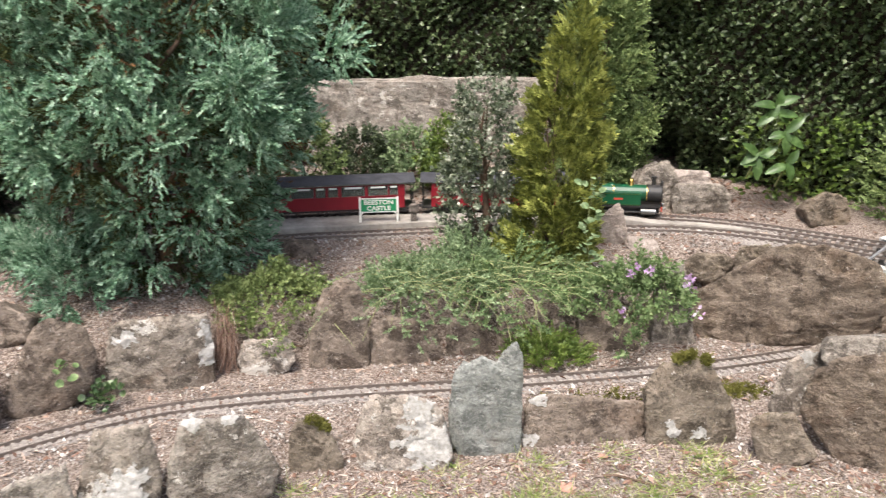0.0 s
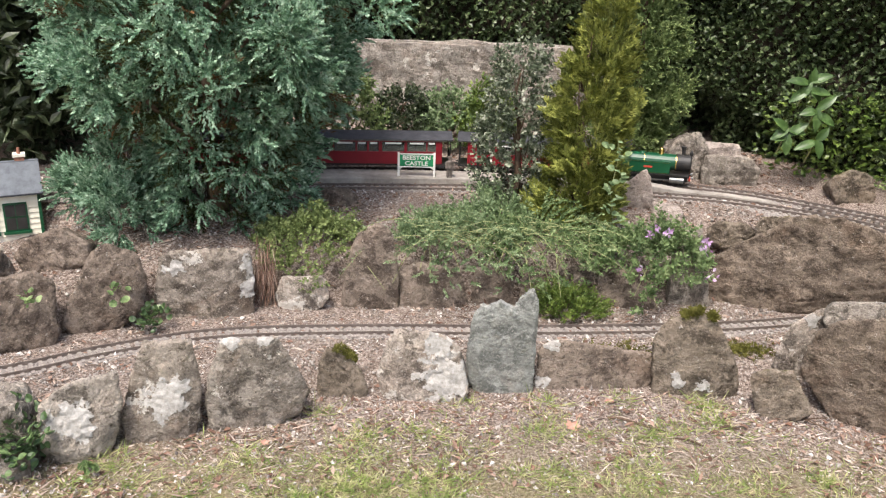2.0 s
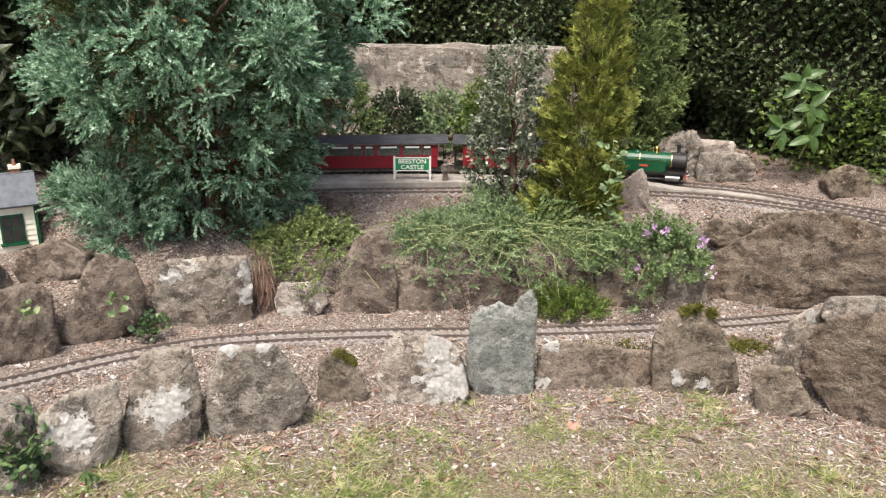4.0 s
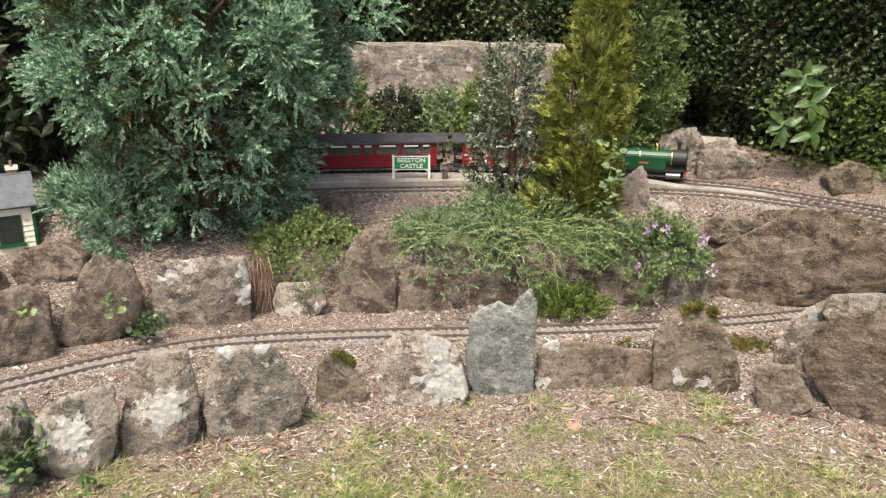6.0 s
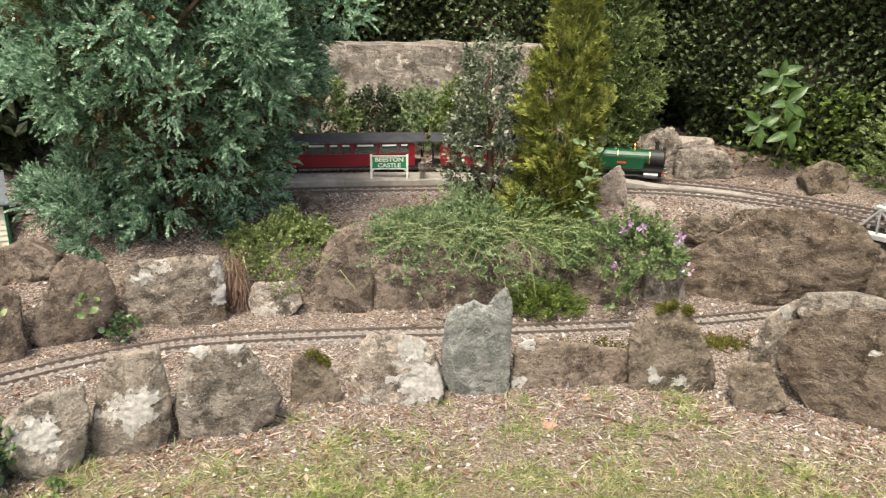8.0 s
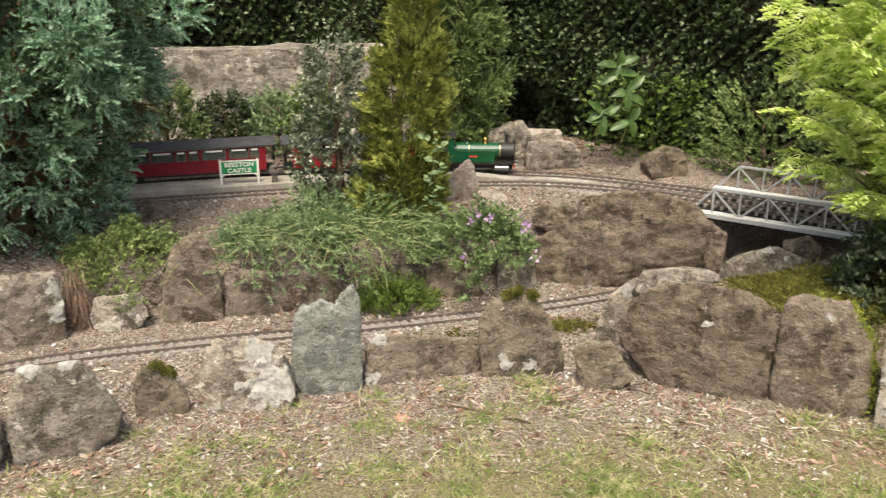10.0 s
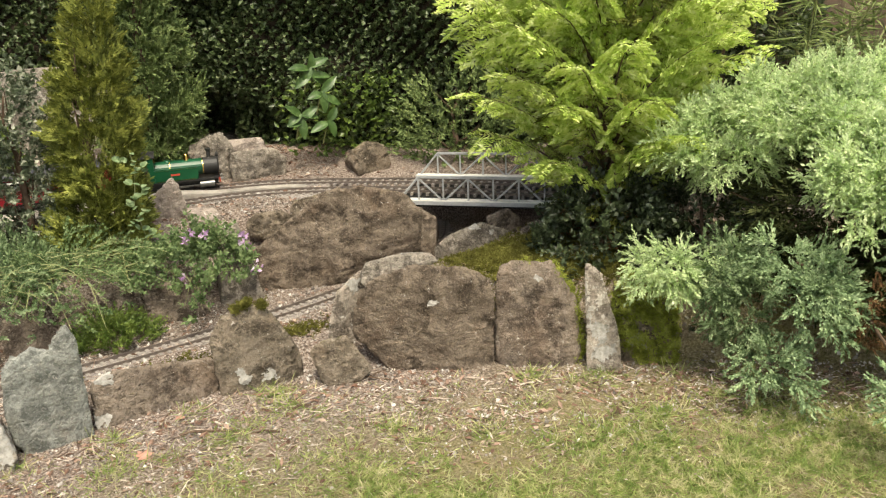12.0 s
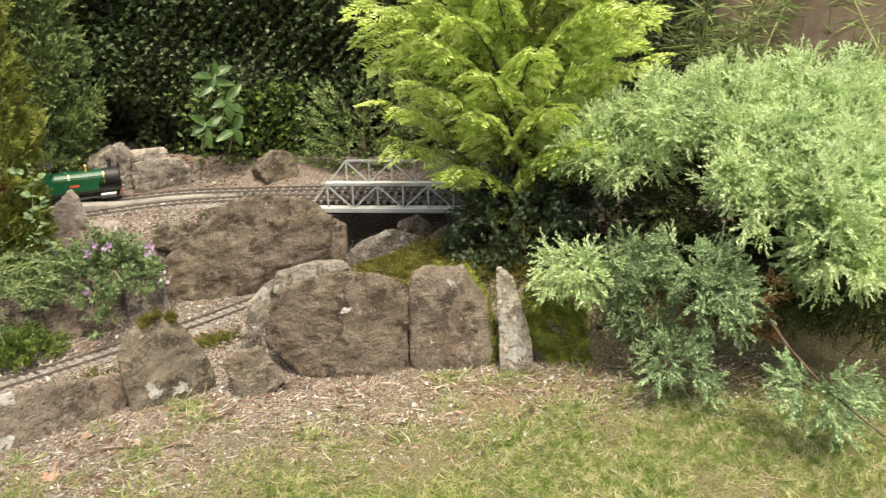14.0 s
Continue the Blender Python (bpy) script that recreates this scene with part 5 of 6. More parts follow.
def hedge():
    root = thing("hedge", (0, 0, 0), "tall dense dark green clipped hedge", "hedge")
    p, a = curve_points(HEDGE, 0.07)
    zs = np.linspace(0.2, 3.2, 44)
    n, k = len(p), len(zs)
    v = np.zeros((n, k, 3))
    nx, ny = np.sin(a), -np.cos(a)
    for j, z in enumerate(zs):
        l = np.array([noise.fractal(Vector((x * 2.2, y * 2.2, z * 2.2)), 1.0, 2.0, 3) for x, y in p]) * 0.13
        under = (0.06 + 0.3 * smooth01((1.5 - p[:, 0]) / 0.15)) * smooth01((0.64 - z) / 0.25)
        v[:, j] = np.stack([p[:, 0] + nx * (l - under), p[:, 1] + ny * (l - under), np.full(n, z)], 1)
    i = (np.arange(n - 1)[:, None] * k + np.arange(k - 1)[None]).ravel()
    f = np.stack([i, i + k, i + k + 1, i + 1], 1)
    # One closed sheet behind the leaves, coloured as the shade seen in gaps.
    piece("backing_sheet", mesh_of("backing_sheet", v.reshape(-1, 3), f, M_HEDGE_SHADE, True), root, None, "solid sheet coloured dark for twigs in shade")
    m = 190000
    s, h = n * rng.uniform(0.17, 0.93, m), rng.uniform(0, 1, m) ** 1.15 * (k * 0.62)
    si, hi = s.astype(int), h.astype(int)
    w = rng.random((m, 2))
    q = v[si, hi] * (1 - w[:, :1]) + v[si + 1, hi + 1] * w[:, :1]
    out = np.stack([nx[si], ny[si], np.full(m, 0.25)], 1)
    q = q + out * rng.uniform(-0.03, 0.09, (m, 1))
    d = out + rng.normal(size=(m, 3)) * 0.75
    big = np.where(q[:, 0] < -1.1, 1.75, 1.0) * rng.uniform(0.7, 1.3, m)
    vv, ff = needles(q, d, 0.031 * big, 0.0115 * big, 0.4)
    piece("leaves", mesh_of("leaves", vv, ff, M_HEDGE), root, None, "glossy small dark leaves")


hedge()


def fence():
    root = thing("fence", (0, 0, 0), "weathered brown board fence behind shrubs", "fence", "", "structure")
    bm = boxed(-0.055, 0.055, -0.008, 0.008, 0, 2.2, bevel=0.003)
    me = bpy.data.meshes.new("board")
    bm.to_mesh(me)
    bm.free()
    me.materials.append(M_FENCE)
    for i in range(20):
        f = i / 19
        piece("board", me, root, pose(3.45 + 0.75 * f, 3.0 - 1.9 * f, 0.1 + 0.02 * math.sin(i * 2.3), 0, 0, -68))


fence()


# ------------------------------------------------------------ trees and shrubs
FINGER = [finger_sprig(7, 16, 1.0, 0.12, 0.026) for _ in range(6)]
STUBBY = [finger_sprig(5, 24, 0.8, 0.125, 0.033, 0.72) for _ in range(8)]
PLUME = [finger_sprig(7, 17, 1.15, 0.13, 0.034, 0.75) for _ in range(8)]
COMB = [fan_frond(9, 4, 0.7, 0.19, 0.042, 0.5), fan_frond(8, 4, 0.85, 0.2, 0.045, 0.4), fan_frond(10, 3, 0.6, 0.2, 0.04, 0.6)]
THIN = [finger_sprig(5, 12, 0.75, 0.15, 0.022) for _ in range(4)]
FAN = [fan_frond(8, 4, 0.6, 0.17, 0.032, 0.1) for _ in range(4)]
TWIG = [leafy_twig(9, 0.3, 0.1), leafy_twig(11, 0.25, 0.085), leafy_twig(8, 0.34, 0.11)]
FERNY = [leafy_twig(16, 0.2, 0.05, 0.7), leafy_twig(20, 0.17, 0.045, 0.6)]


def blue_juniper():
    root = thing("juniper_tree", (-0.92, 3.45, 0.24), "large dense blue-green juniper over the rock wall", "tree")
    trunk_and_limbs(root, 1.35, 0.05, 14, 0.5, 3)
    prof = [(-0.04, 0.14), (0.1, 0.23), (0.25, 0.31), (0.42, 0.4), (0.6, 0.49), (0.85, 0.56), (1.15, 0.54), (1.4, 0.38), (1.6, 0.1)]
    p, d = tufted(*crown_points(210, prof, (0, 0, 0), 4, 0.26, 0.25, 5.0, 0.42), 14, 0.11)
    crown("crown", root, p, d, STUBBY, rng.uniform(0.08, 0.135, len(p)), M_JUNIPER, 0.35, (0, -0.08, 0.22))
    p, d = crown_points(200, prof, (0, 0, 0), 7, 0.1, 0.5, 3.0, 0.3)
    crown("withered_sprays", root, p * np.array([0.88, 0.88, 0.9]), d, THIN, rng.uniform(0.07, 0.11, len(p)), M_BROWNLEAF, 0.8, (0, 0, 0), label="brown withered inner sprays")
    # Sprays in the heart of the crown; their dark colour carries its shade.
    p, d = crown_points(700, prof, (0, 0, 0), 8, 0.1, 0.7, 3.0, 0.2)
    crown("inner_sprays", root, p * np.array([0.8, 0.8, 0.95]), d, THIN, rng.uniform(0.1, 0.16, len(p)), M_SHADE_SPRAYS, 0.8, (0, 0, 0), label="inner sprays coloured dark for the shade inside")
    p, d = tufted(*crown_points(26, [(0.0, 0.12), (0.12, 0.22), (0.25, 0.18), (0.34, 0.05)], (-0.36, -0.1, 0.02), 5, 0.25, 0.4, 5, 0.2), 12, 0.08)
    q, e = tufted(*crown_points(20, [(0.0, 0.1), (0.1, 0.17), (0.22, 0.12), (0.28, 0.05)], (-0.28, -0.24, -0.02), 6, 0.25, 0.4, 5, 0.2), 12, 0.08)
    p, d = np.vstack([p, q]), np.vstack([d, e])
    crown("low_branch", root, p, d, STUBBY, rng.uniform(0.06, 0.1, len(p)), M_JUNIPER, 0.5, (0, 0, 0.2))


blue_juniper()


def conical(name, at, prof, n, templates, size, mat, label, seed, lumps=0.2, gaps=0.25, lift=(0, 0, 0.9), spin=None, wild=0.6, fill=0.45, lean=(0, 0), tuft=0):
    root = thing(name, at, label, "tree" if prof[-1][0] > 0.6 else "shrub")
    trunk_and_limbs(root, prof[-1][0] * 0.85, 0.022, 8, prof[1][1] * 0.7, seed, 0.1)
    p, d = crown_points(n, prof, (0, 0, 0), seed, lumps, fill, 5.0, gaps, lean)
    if tuft:
        p, d = tufted(p[::tuft], d[::tuft], tuft, 0.07)
    crown("crown", root, p, d, templates, rng.uniform(size[0], size[1], len(p)), mat, wild, lift, spin)
    return root


conical("golden_conifer", (0.53, 3.42, 0.26), [(0.0, 0.11), (0.12, 0.125), (0.3, 0.112), (0.5, 0.09), (0.7, 0.062), (0.86, 0.03), (0.96, 0.01)], 950, FAN, (0.06, 0.12), M_OLIVE, "narrow golden-green conifer beside the platform", 12, 0.25, 0.4, (0, 0, 1.0), None, 0.8, 0.45, (0.09, 0))
conical("variegated_shrub", (0.28, 3.57, 0.27), [(0.0, 0.05), (0.15, 0.1), (0.32, 0.125), (0.5, 0.11), (0.62, 0.07), (0.72, 0.02)], 620, TWIG, (0.05, 0.085), M_VARIEGATED, "loose shrub with white-edged small leaves", 15, 0.3, 0.35, (0, 0, 0.6))
conical("green_conifer", (0.95, 4.45, 0.3), [(0.02, 0.12), (0.12, 0.16), (0.35, 0.165), (0.65, 0.14), (1.0, 0.1), (1.35, 0.02)], 900, STUBBY, (0.08, 0.14), M_CONIFER, "soft mid-green conifer behind the train", 18, 0.22, 0.1, (0, -0.1, 0.7), tuft=9)
for x, y, w, h, mt, s in ((-0.22, 4.62, 0.15, 0.25, M_SMALL, 21), (0.02, 4.62, 0.15, 0.26, M_HERB, 22), (0.22, 4.55, 0.12, 0.3, M_BRIGHT, 23), (-0.5, 4.5, 0.16, 0.36, M_CONIFER, 24)):
    conical("low_shrub", (x, y, 0.32), [(0.0, w * 0.8), (h * 0.4, w), (h * 0.75, w * 0.7), (h, 0.02)], 360, TWIG, (0.05, 0.09), mt, "low leafy shrub between the train and the wall", s, 0.3, 0.3, (0, 0, 0.8))


BROAD = [leafy_twig(7, 0.55, 0.13, 1.1), leafy_twig(6, 0.6, 0.14, 1.2)]
for x, y, s in ((-2.35, 4.2, 51), (-1.75, 4.55, 52), (-2.9, 3.7, 53)):
    conical("broadleaf_shrub", (x, y, 0.25), [(0.0, 0.3), (0.3, 0.42), (0.8, 0.48), (1.2, 0.4), (1.6, 0.15)], 620, BROAD, (0.12, 0.19), M_SMALL, "dark broad-leaved evergreen shrub behind the model hut", s, 0.25, 0.2, (0, -0.2, 0.2))


def broad_leaf(at, way, length, width, face):
    """One long oval leaf, folded along its midrib and curving down to its tip."""
    bm, way, rows = bmesh.new(), Vector(way).normalized(), []
    side = way.cross(Vector(face)).normalized()
    up = side.cross(way)
    for i in range(7):
        t = i / 6
        c = Vector(at) + way * length * t - up * length * 0.3 * t * t
        w = width * math.sin(math.pi * (0.05 + 0.92 * t) ** 0.95) ** 0.8 + 0.001
        rows.append([bm.verts.new(c + side * w * o + up * w * 0.35 * abs(o)) for o in (-1, -0.5, 0, 0.5, 1)])
    for a, b in zip(rows, rows[1:]):
        for i in range(4):
            bm.faces.new((a[i], a[i + 1], b[i + 1], b[i]))
    return bm


def laurel():
    root = thing("laurel_bush", (1.95, 4.25, 0.3), "fresh green laurel shoots in front of the hedge", "shrub")
    n = 900
    a = rng.uniform(-3.4, 0.3, n)
    r, z = rng.uniform(0.05, 0.34, n), rng.uniform(0.02, 0.4, n)
    p = np.stack([np.cos(a) * r * 1.3, np.sin(a) * r * 0.6, z], 1)
    d = np.stack([np.cos(a), np.sin(a), np.full(n, 0.2)], 1) + rng.normal(size=(n, 3)) * 0.5
    v, f = leaflets(p, d, rng.uniform(0.025, 0.045, n), 0.012, 0.3)
    piece("leaves", mesh_of("leaves", v, f, M_LEAFY), root)
    for x, y, z, m in ((-0.31, -0.2, 0.5, 7), (-0.27, -0.23, 0.38, 4), (-0.38, -0.22, 0.28, 6), (-0.25, -0.24, 0.24, 3)):
        part("shoot", rod(bmesh.new(), (x, y + 0.1, z - 0.14), (x, y, z), 0.004, 0.002, 6), M_STEM, root)
        for i in range(m):
            turn = i * 2.4 + 0.9 + x * 9
            way = Vector((math.cos(turn), -0.3, 0.8 * math.sin(turn) + 0.1))
            part("large_leaf", broad_leaf((x, y, z - 0.008 * i), way, rng.uniform(0.075, 0.11), 0.021, (0.3 * math.sin(i * 1.7), -0.75, 0.65)), M_LAUREL, root, "long glossy leaf", True)


laurel()
conical("dark_fern_shrub", (2.35, 3.9, 0.28), [(0.0, 0.2), (0.15, 0.26), (0.3, 0.2), (0.42, 0.05)], 420, FERNY, (0.08, 0.15), M_CONIFER, "dark ferny shrub beside the bridge", 31, 0.3, 0.3, (0, 0, 0.5))


def golden_cypress():
    root = thing("golden_cypress", (2.24, 2.56, 0.22), "bright yellow-green cypress with feathery arching sprays", "tree")
    bm = bmesh.new()
    sweep(bm, [(0.01 * math.sin(i * 2.1), 0.01 * math.cos(i * 1.7), -0.05 + 0.22 * i) for i in range(7)], [0.034 - 0.005 * i for i in range(7)], 8)
    part("trunk", bm, M_BARK, root, smooth=True)
    r = random.Random(33)
    at, d, size, up = [], [], [], []
    for i in range(84):
        f = i / 84
        a = i * 2.4 + r.uniform(-0.3, 0.3)
        z, ln, steep = 0.12 + 0.95 * f, (0.36 + 0.2 * math.sin(math.pi * min(1, f * 1.3 + 0.12))) * r.uniform(0.75, 1.1), 0.9 + 0.8 * f + r.uniform(-0.15, 0.25)
        out, side = Vector((math.cos(a), math.sin(a), 0)), Vector((-math.sin(a), math.cos(a), 0))
        way = [Vector((0, 0, z)) + out * ln * (0.85 * s + 0.1 * s * s) + Vector((0, 0, ln * steep * (1.15 * s - 0.45 * s * s))) for s in (0, 0.2, 0.4, 0.6, 0.8, 1.0)]
        part("limb", sweep(bmesh.new(), way, [0.006, 0.005, 0.0035, 0.0025, 0.0015, 0.0008], 5), M_BARK, root, smooth=True)
        m = 17
        for k in range(m):
            s = 0.22 + 0.78 * k / (m - 1)
            j = min(4, int(s * 5))
            t = (way[j + 1] - way[j]).normalized()
            p = way[j].lerp(way[j + 1], s * 5 - j)
            w = 0.0 if k == m - 1 else (-1) ** k * r.uniform(0.75, 1.15)
            v = t * r.uniform(0.6, 1.0) + side * w + Vector((r.gauss(0, 0.12), r.gauss(0, 0.12), r.gauss(-0.08, 0.16)))
            at.append(p), d.append(v), size.append(r.uniform(0.1, 0.165) * (1.15 - 0.4 * s)), up.append(t.cross(side) * -1.0 + Vector((0, 0, 0.6)))
    at, d, up = np.array(at), np.array(d), np.array(up)
    up = np.where(up[:, 2:] < 0, -up, up)
    x = np.cross(d, up)
    x /= np.linalg.norm(x, axis=1, keepdims=True)
    d /= np.linalg.norm(d, axis=1, keepdims=True)
    v, f = scatter(COMB, at, np.stack([x, d, np.cross(x, d)], 2), size)
    piece("crown", mesh_of("crown", v, f, M_GOLD), root)
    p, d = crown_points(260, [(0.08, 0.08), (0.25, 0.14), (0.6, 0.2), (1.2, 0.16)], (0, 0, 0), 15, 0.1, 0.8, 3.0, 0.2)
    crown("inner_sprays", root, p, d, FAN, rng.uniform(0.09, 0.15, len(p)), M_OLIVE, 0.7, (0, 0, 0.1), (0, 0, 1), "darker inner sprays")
    p, d = crown_points(50, [(0.02, 0.06), (0.1, 0.12), (0.2, 0.12)], (0, 0, 0), 16, 0.1, 0.6, 3.0, 0.2)
    crown("withered_sprays", root, p, d, FAN, rng.uniform(0.07, 0.12, len(p)), M_BROWNLEAF, 0.7, (0, 0, -0.5), (0, 0, 1), "brown withered lower sprays")


golden_cypress()
conical("cotoneaster", (2.14, 2.42, 0.14), [(0.0, 0.2), (0.1, 0.25), (0.22, 0.2), (0.36, 0.08)], 640, TWIG, (0.06, 0.1), M_SMALL, "dark small-leaved shrub under the cypress", 36, 0.3, 0.25, (0, 0, 0.3))

conical("cotoneaster", (2.42, 2.22, 0.05), [(0.0, 0.22), (0.15, 0.26), (0.32, 0.22), (0.46, 0.06)], 620, TWIG, (0.06, 0.1), M_SMALL, "dark small-leaved shrub between cypress and juniper", 38, 0.3, 0.2, (0, 0, 0.3))


def spreading_juniper():
    root = thing("spreading_juniper", (2.75, 1.75, 0.0), "spreading pale green juniper drooping over the lawn", "shrub")
    trunk_and_limbs(root, 0.7, 0.05, 12, 0.75, 41, 0.15)
    mounds = (((-0.34, 0.34, 0.66), (0.18, 0.18, 0.14), 250, 1), ((-0.22, 0.14, 0.77), (0.22, 0.2, 0.14), 310, 2), ((-0.1, -0.02, 0.77), (0.25, 0.24, 0.14), 360, 3), ((0.02, -0.22, 0.8), (0.3, 0.26, 0.15), 380, 4),
              ((-0.27, -0.18, 0.67), (0.17, 0.16, 0.14), 260, 5), ((-0.3, -0.38, 0.64), (0.2, 0.18, 0.17), 300, 6), ((-0.36, -0.44, 0.5), (0.09, 0.12, 0.1), 90, 7),
              ((-0.59, -0.14, 0.42), (0.1, 0.11, 0.07), 32, 8), ((-0.59, -0.24, 0.33), (0.09, 0.09, 0.15), 38, 9), ((-0.72, -0.2, 0.14), (0.08, 0.08, 0.1), 24, 10),
              ((-0.75, 0.14, 0.38), (0.12, 0.06, 0.035), 55, 11), ((-0.64, 0.05, 0.36), (0.1, 0.08, 0.06), 50, 12), ((-0.6, -0.6, 0.2), (0.07, 0.07, 0.06), 30, 13), ((-0.62, -0.04, 0.24), (0.06, 0.1, 0.12), 40, 14))
    for (cx, cy, cz), (rx, ry, rz), n, s in mounds:
        u = rng.normal(size=(n * 2, 3))
        u /= np.linalg.norm(u, axis=1, keepdims=True)
        u = u[u[:, 2] > (-0.25 if cz > 0.5 else -0.7)][:n]
        l = lumpy(u, 2.4, s * 3.1)
        p = u * np.array((rx, ry, rz)) * (1 + 0.38 * l)[:, None] * (1 - 0.45 * rng.random((len(u), 1)) ** 2)
        p, u = tufted(p[::5] + np.array((cx, cy, cz)), u[::5] + np.array((-0.2, -0.3, 0)), 7, 0.085)
        # Most low sprays take duller greens, with the shade they hang in coloured in.
        crown("spray", root, p, u, PLUME, rng.uniform(0.06, 0.11, len(p)), M_JUNIPER2_DIM if s in (8, 9, 10, 13) else M_HERB if s in (12, 14) else M_JUNIPER2, 0.4, (0, -0.1, 0.05 if cz > 0.5 else -0.55))
    part("low_branch", sweep(bmesh.new(), [(-0.3, -0.1, 0.4), (-0.46, -0.28, 0.33), (-0.55, -0.46, 0.27), (-0.6, -0.62, 0.22), (-0.62, -0.8, 0.17)], [0.007, 0.006, 0.005, 0.004, 0.002], 6), M_BARK, root, "bare brown branch", smooth=True)
    # Filling under the mounds: the hollow's shade is put into its dark colour.
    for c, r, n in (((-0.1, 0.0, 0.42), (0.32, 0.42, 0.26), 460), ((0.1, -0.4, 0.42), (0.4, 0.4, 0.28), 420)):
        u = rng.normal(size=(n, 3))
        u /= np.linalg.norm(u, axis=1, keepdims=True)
        crown("inner_spray", root, u * np.array(r) * rng.uniform(0.5, 1, (n, 1)) + np.array(c), u, THIN, rng.uniform(0.1, 0.17, n), M_SHADE_SPRAYS, 0.9, (0, 0, -0.4), label="inner sprays coloured dark for the shade inside")
    p = np.array((-0.5, -0.34, 0.36)) + rng.normal(size=(26, 3)) * np.array((0.02, 0.02, 0.05))
    crown("withered_sprays", root, p, rng.normal(size=(26, 3)), THIN, rng.uniform(0.05, 0.09, 26), M_BROWNLEAF, 0.8, (0, 0, -0.6), label="brown withered sprays")


spreading_juniper()
conical("dark_conifer", (3.1, 2.85, 0.25), [(0.0, 0.25), (0.4, 0.34), (0.9, 0.36), (1.3, 0.26), (1.6, 0.05)], 1300, TWIG, (0.08, 0.14), M_SMALL, "dark evergreen shrub behind the cypress", 44, 0.25, 0.25, (0, 0, 0.4))


def bamboo(x, y, n, seed, spread, label):
    root = thing("palm_grass", (x, y, 0.2), label, "shrub")
    r = random.Random(seed)
    for i in range(n):
        a, l, b = r.uniform(0, 6.28), r.uniform(0.9, 1.5), bmesh.new()
        pts = [Vector((0, 0, 0)) + Vector((math.cos(a) * spread * t * t, math.sin(a) * spread * t * t, l * t * (1 - 0.25 * t))) for t in (0, 0.3, 0.55, 0.8, 1.0)]
        part("stem", sweep(b, pts, [0.006, 0.005, 0.004, 0.003, 0.001], 5), M_STEM, root)
        m = 170
        t = rng.uniform(0.35, 1.0, m)
        q = np.array([[np.interp(k, (0, 0.3, 0.55, 0.8, 1.0), [p[c] for p in pts]) for c in range(3)] for k in t])
        d = np.stack([rng.normal(size=m), rng.normal(size=m), rng.normal(size=m) * 0.4 + 0.1], 1)
        v, f = leaflets(q, d, rng.uniform(0.09, 0.18, m), 0.0038, 0.3)
        piece("leaf_blades", mesh_of("leaf_blades", v, f, M_COVER), root)


bamboo(3.3, 2.35, 5, 3, 0.5, "feathery yellow-green grass clump by the fence")
bamboo(3.0, 2.35, 4, 5, 0.5, "pale feathery clump behind the spreading juniper")
bamboo(3.5, 1.7, 10, 4, 0.6, "arching feathery clump beside the fence")


# ------------------------------------------------------------ low planting
def mat_plant(name, at, rx, ry, h, n, templates, size, mat, label, seed, hang_down=0.0, lift=(0, 0, 0.5), stems=0):
    """A low spreading plant; hang_down lets its front fall over the wall."""
    root = thing(name, at, label, "plant")
    a, r = rng.uniform(0, 6.28, n), np.sqrt(rng.random(n))
    lobe = np.array([0.95 + 0.75 * noise.noise(Vector((math.cos(k) * 1.6 + seed, math.sin(k) * 1.6, seed))) for k in a])
    x, y = np.cos(a) * r * rx * lobe, np.sin(a) * r * ry * lobe
    l = np.array([noise.noise(Vector((p * 9 + seed, q * 9, 0))) for p, q in zip(x, y)])
    z = h * (1 - r ** 2) * (0.6 + 0.8 * rng.random(n)) * (1 + 0.7 * l)
    z -= hang_down * np.clip(-y / ry - 0.25, 0, 1) * rng.uniform(0.3, 1.0, n)
    d = np.stack([x / rx, y / ry, np.full(n, 0.3)], 1)
    crown("foliage", root, np.stack([x, y, z], 1), d, templates, rng.uniform(size[0], size[1], n), mat, 0.8, lift)
    r = random.Random(seed)
    for _ in range(stems):
        a = r.uniform(-2.9, -0.2)
        s = Vector((r.uniform(-0.7, 0.7) * rx, r.uniform(-0.5, 0.4) * ry, h * r.uniform(0.3, 0.7)))
        e = s + Vector((math.cos(a) * rx * r.uniform(0.4, 0.9), -ry * r.uniform(0.5, 1.0), -h * 0.5 - hang_down * r.uniform(0.0, 0.7)))
        pts = [s, s.lerp(e, 0.35) + Vector((0, 0, h * 0.35)), s.lerp(e, 0.7) + Vector((0, 0, h * 0.2)), e]
        part("stem", sweep(bmesh.new(), pts, [0.0018, 0.0016, 0.0013, 0.0007], 5), M_STEM, root, "pale arching stem")
    return root


mat_plant("ground_cover", (-0.53, 3.2, 0.24), 0.23, 0.17, 0.1, 900, TWIG, (0.03, 0.055), M_COVER, "yellow-green creeping plant over the rocks", 2, 0.13, stems=3)


def dry_tuft():
    root = thing("dry_tuft", (-0.655, 3.03, 0.16), "dry brown tuft of roots hanging beside a square rock", "plant")
    n = 420
    p = rng.normal(size=(n, 3)) * np.array((0.022, 0.02, 0.05)) + np.array((0, 0, 0.06))
    d = rng.normal(size=(n, 3)) * np.array((0.22, 0.2, 0.15)) + np.array((0, -0.25, -1))
    v, f = needles(p, d, rng.uniform(0.04, 0.12, n), rng.uniform(0.0008, 0.0018, n))
    piece("tuft", mesh_of("tuft", v, f, M_CHIPS), root)


dry_tuft()


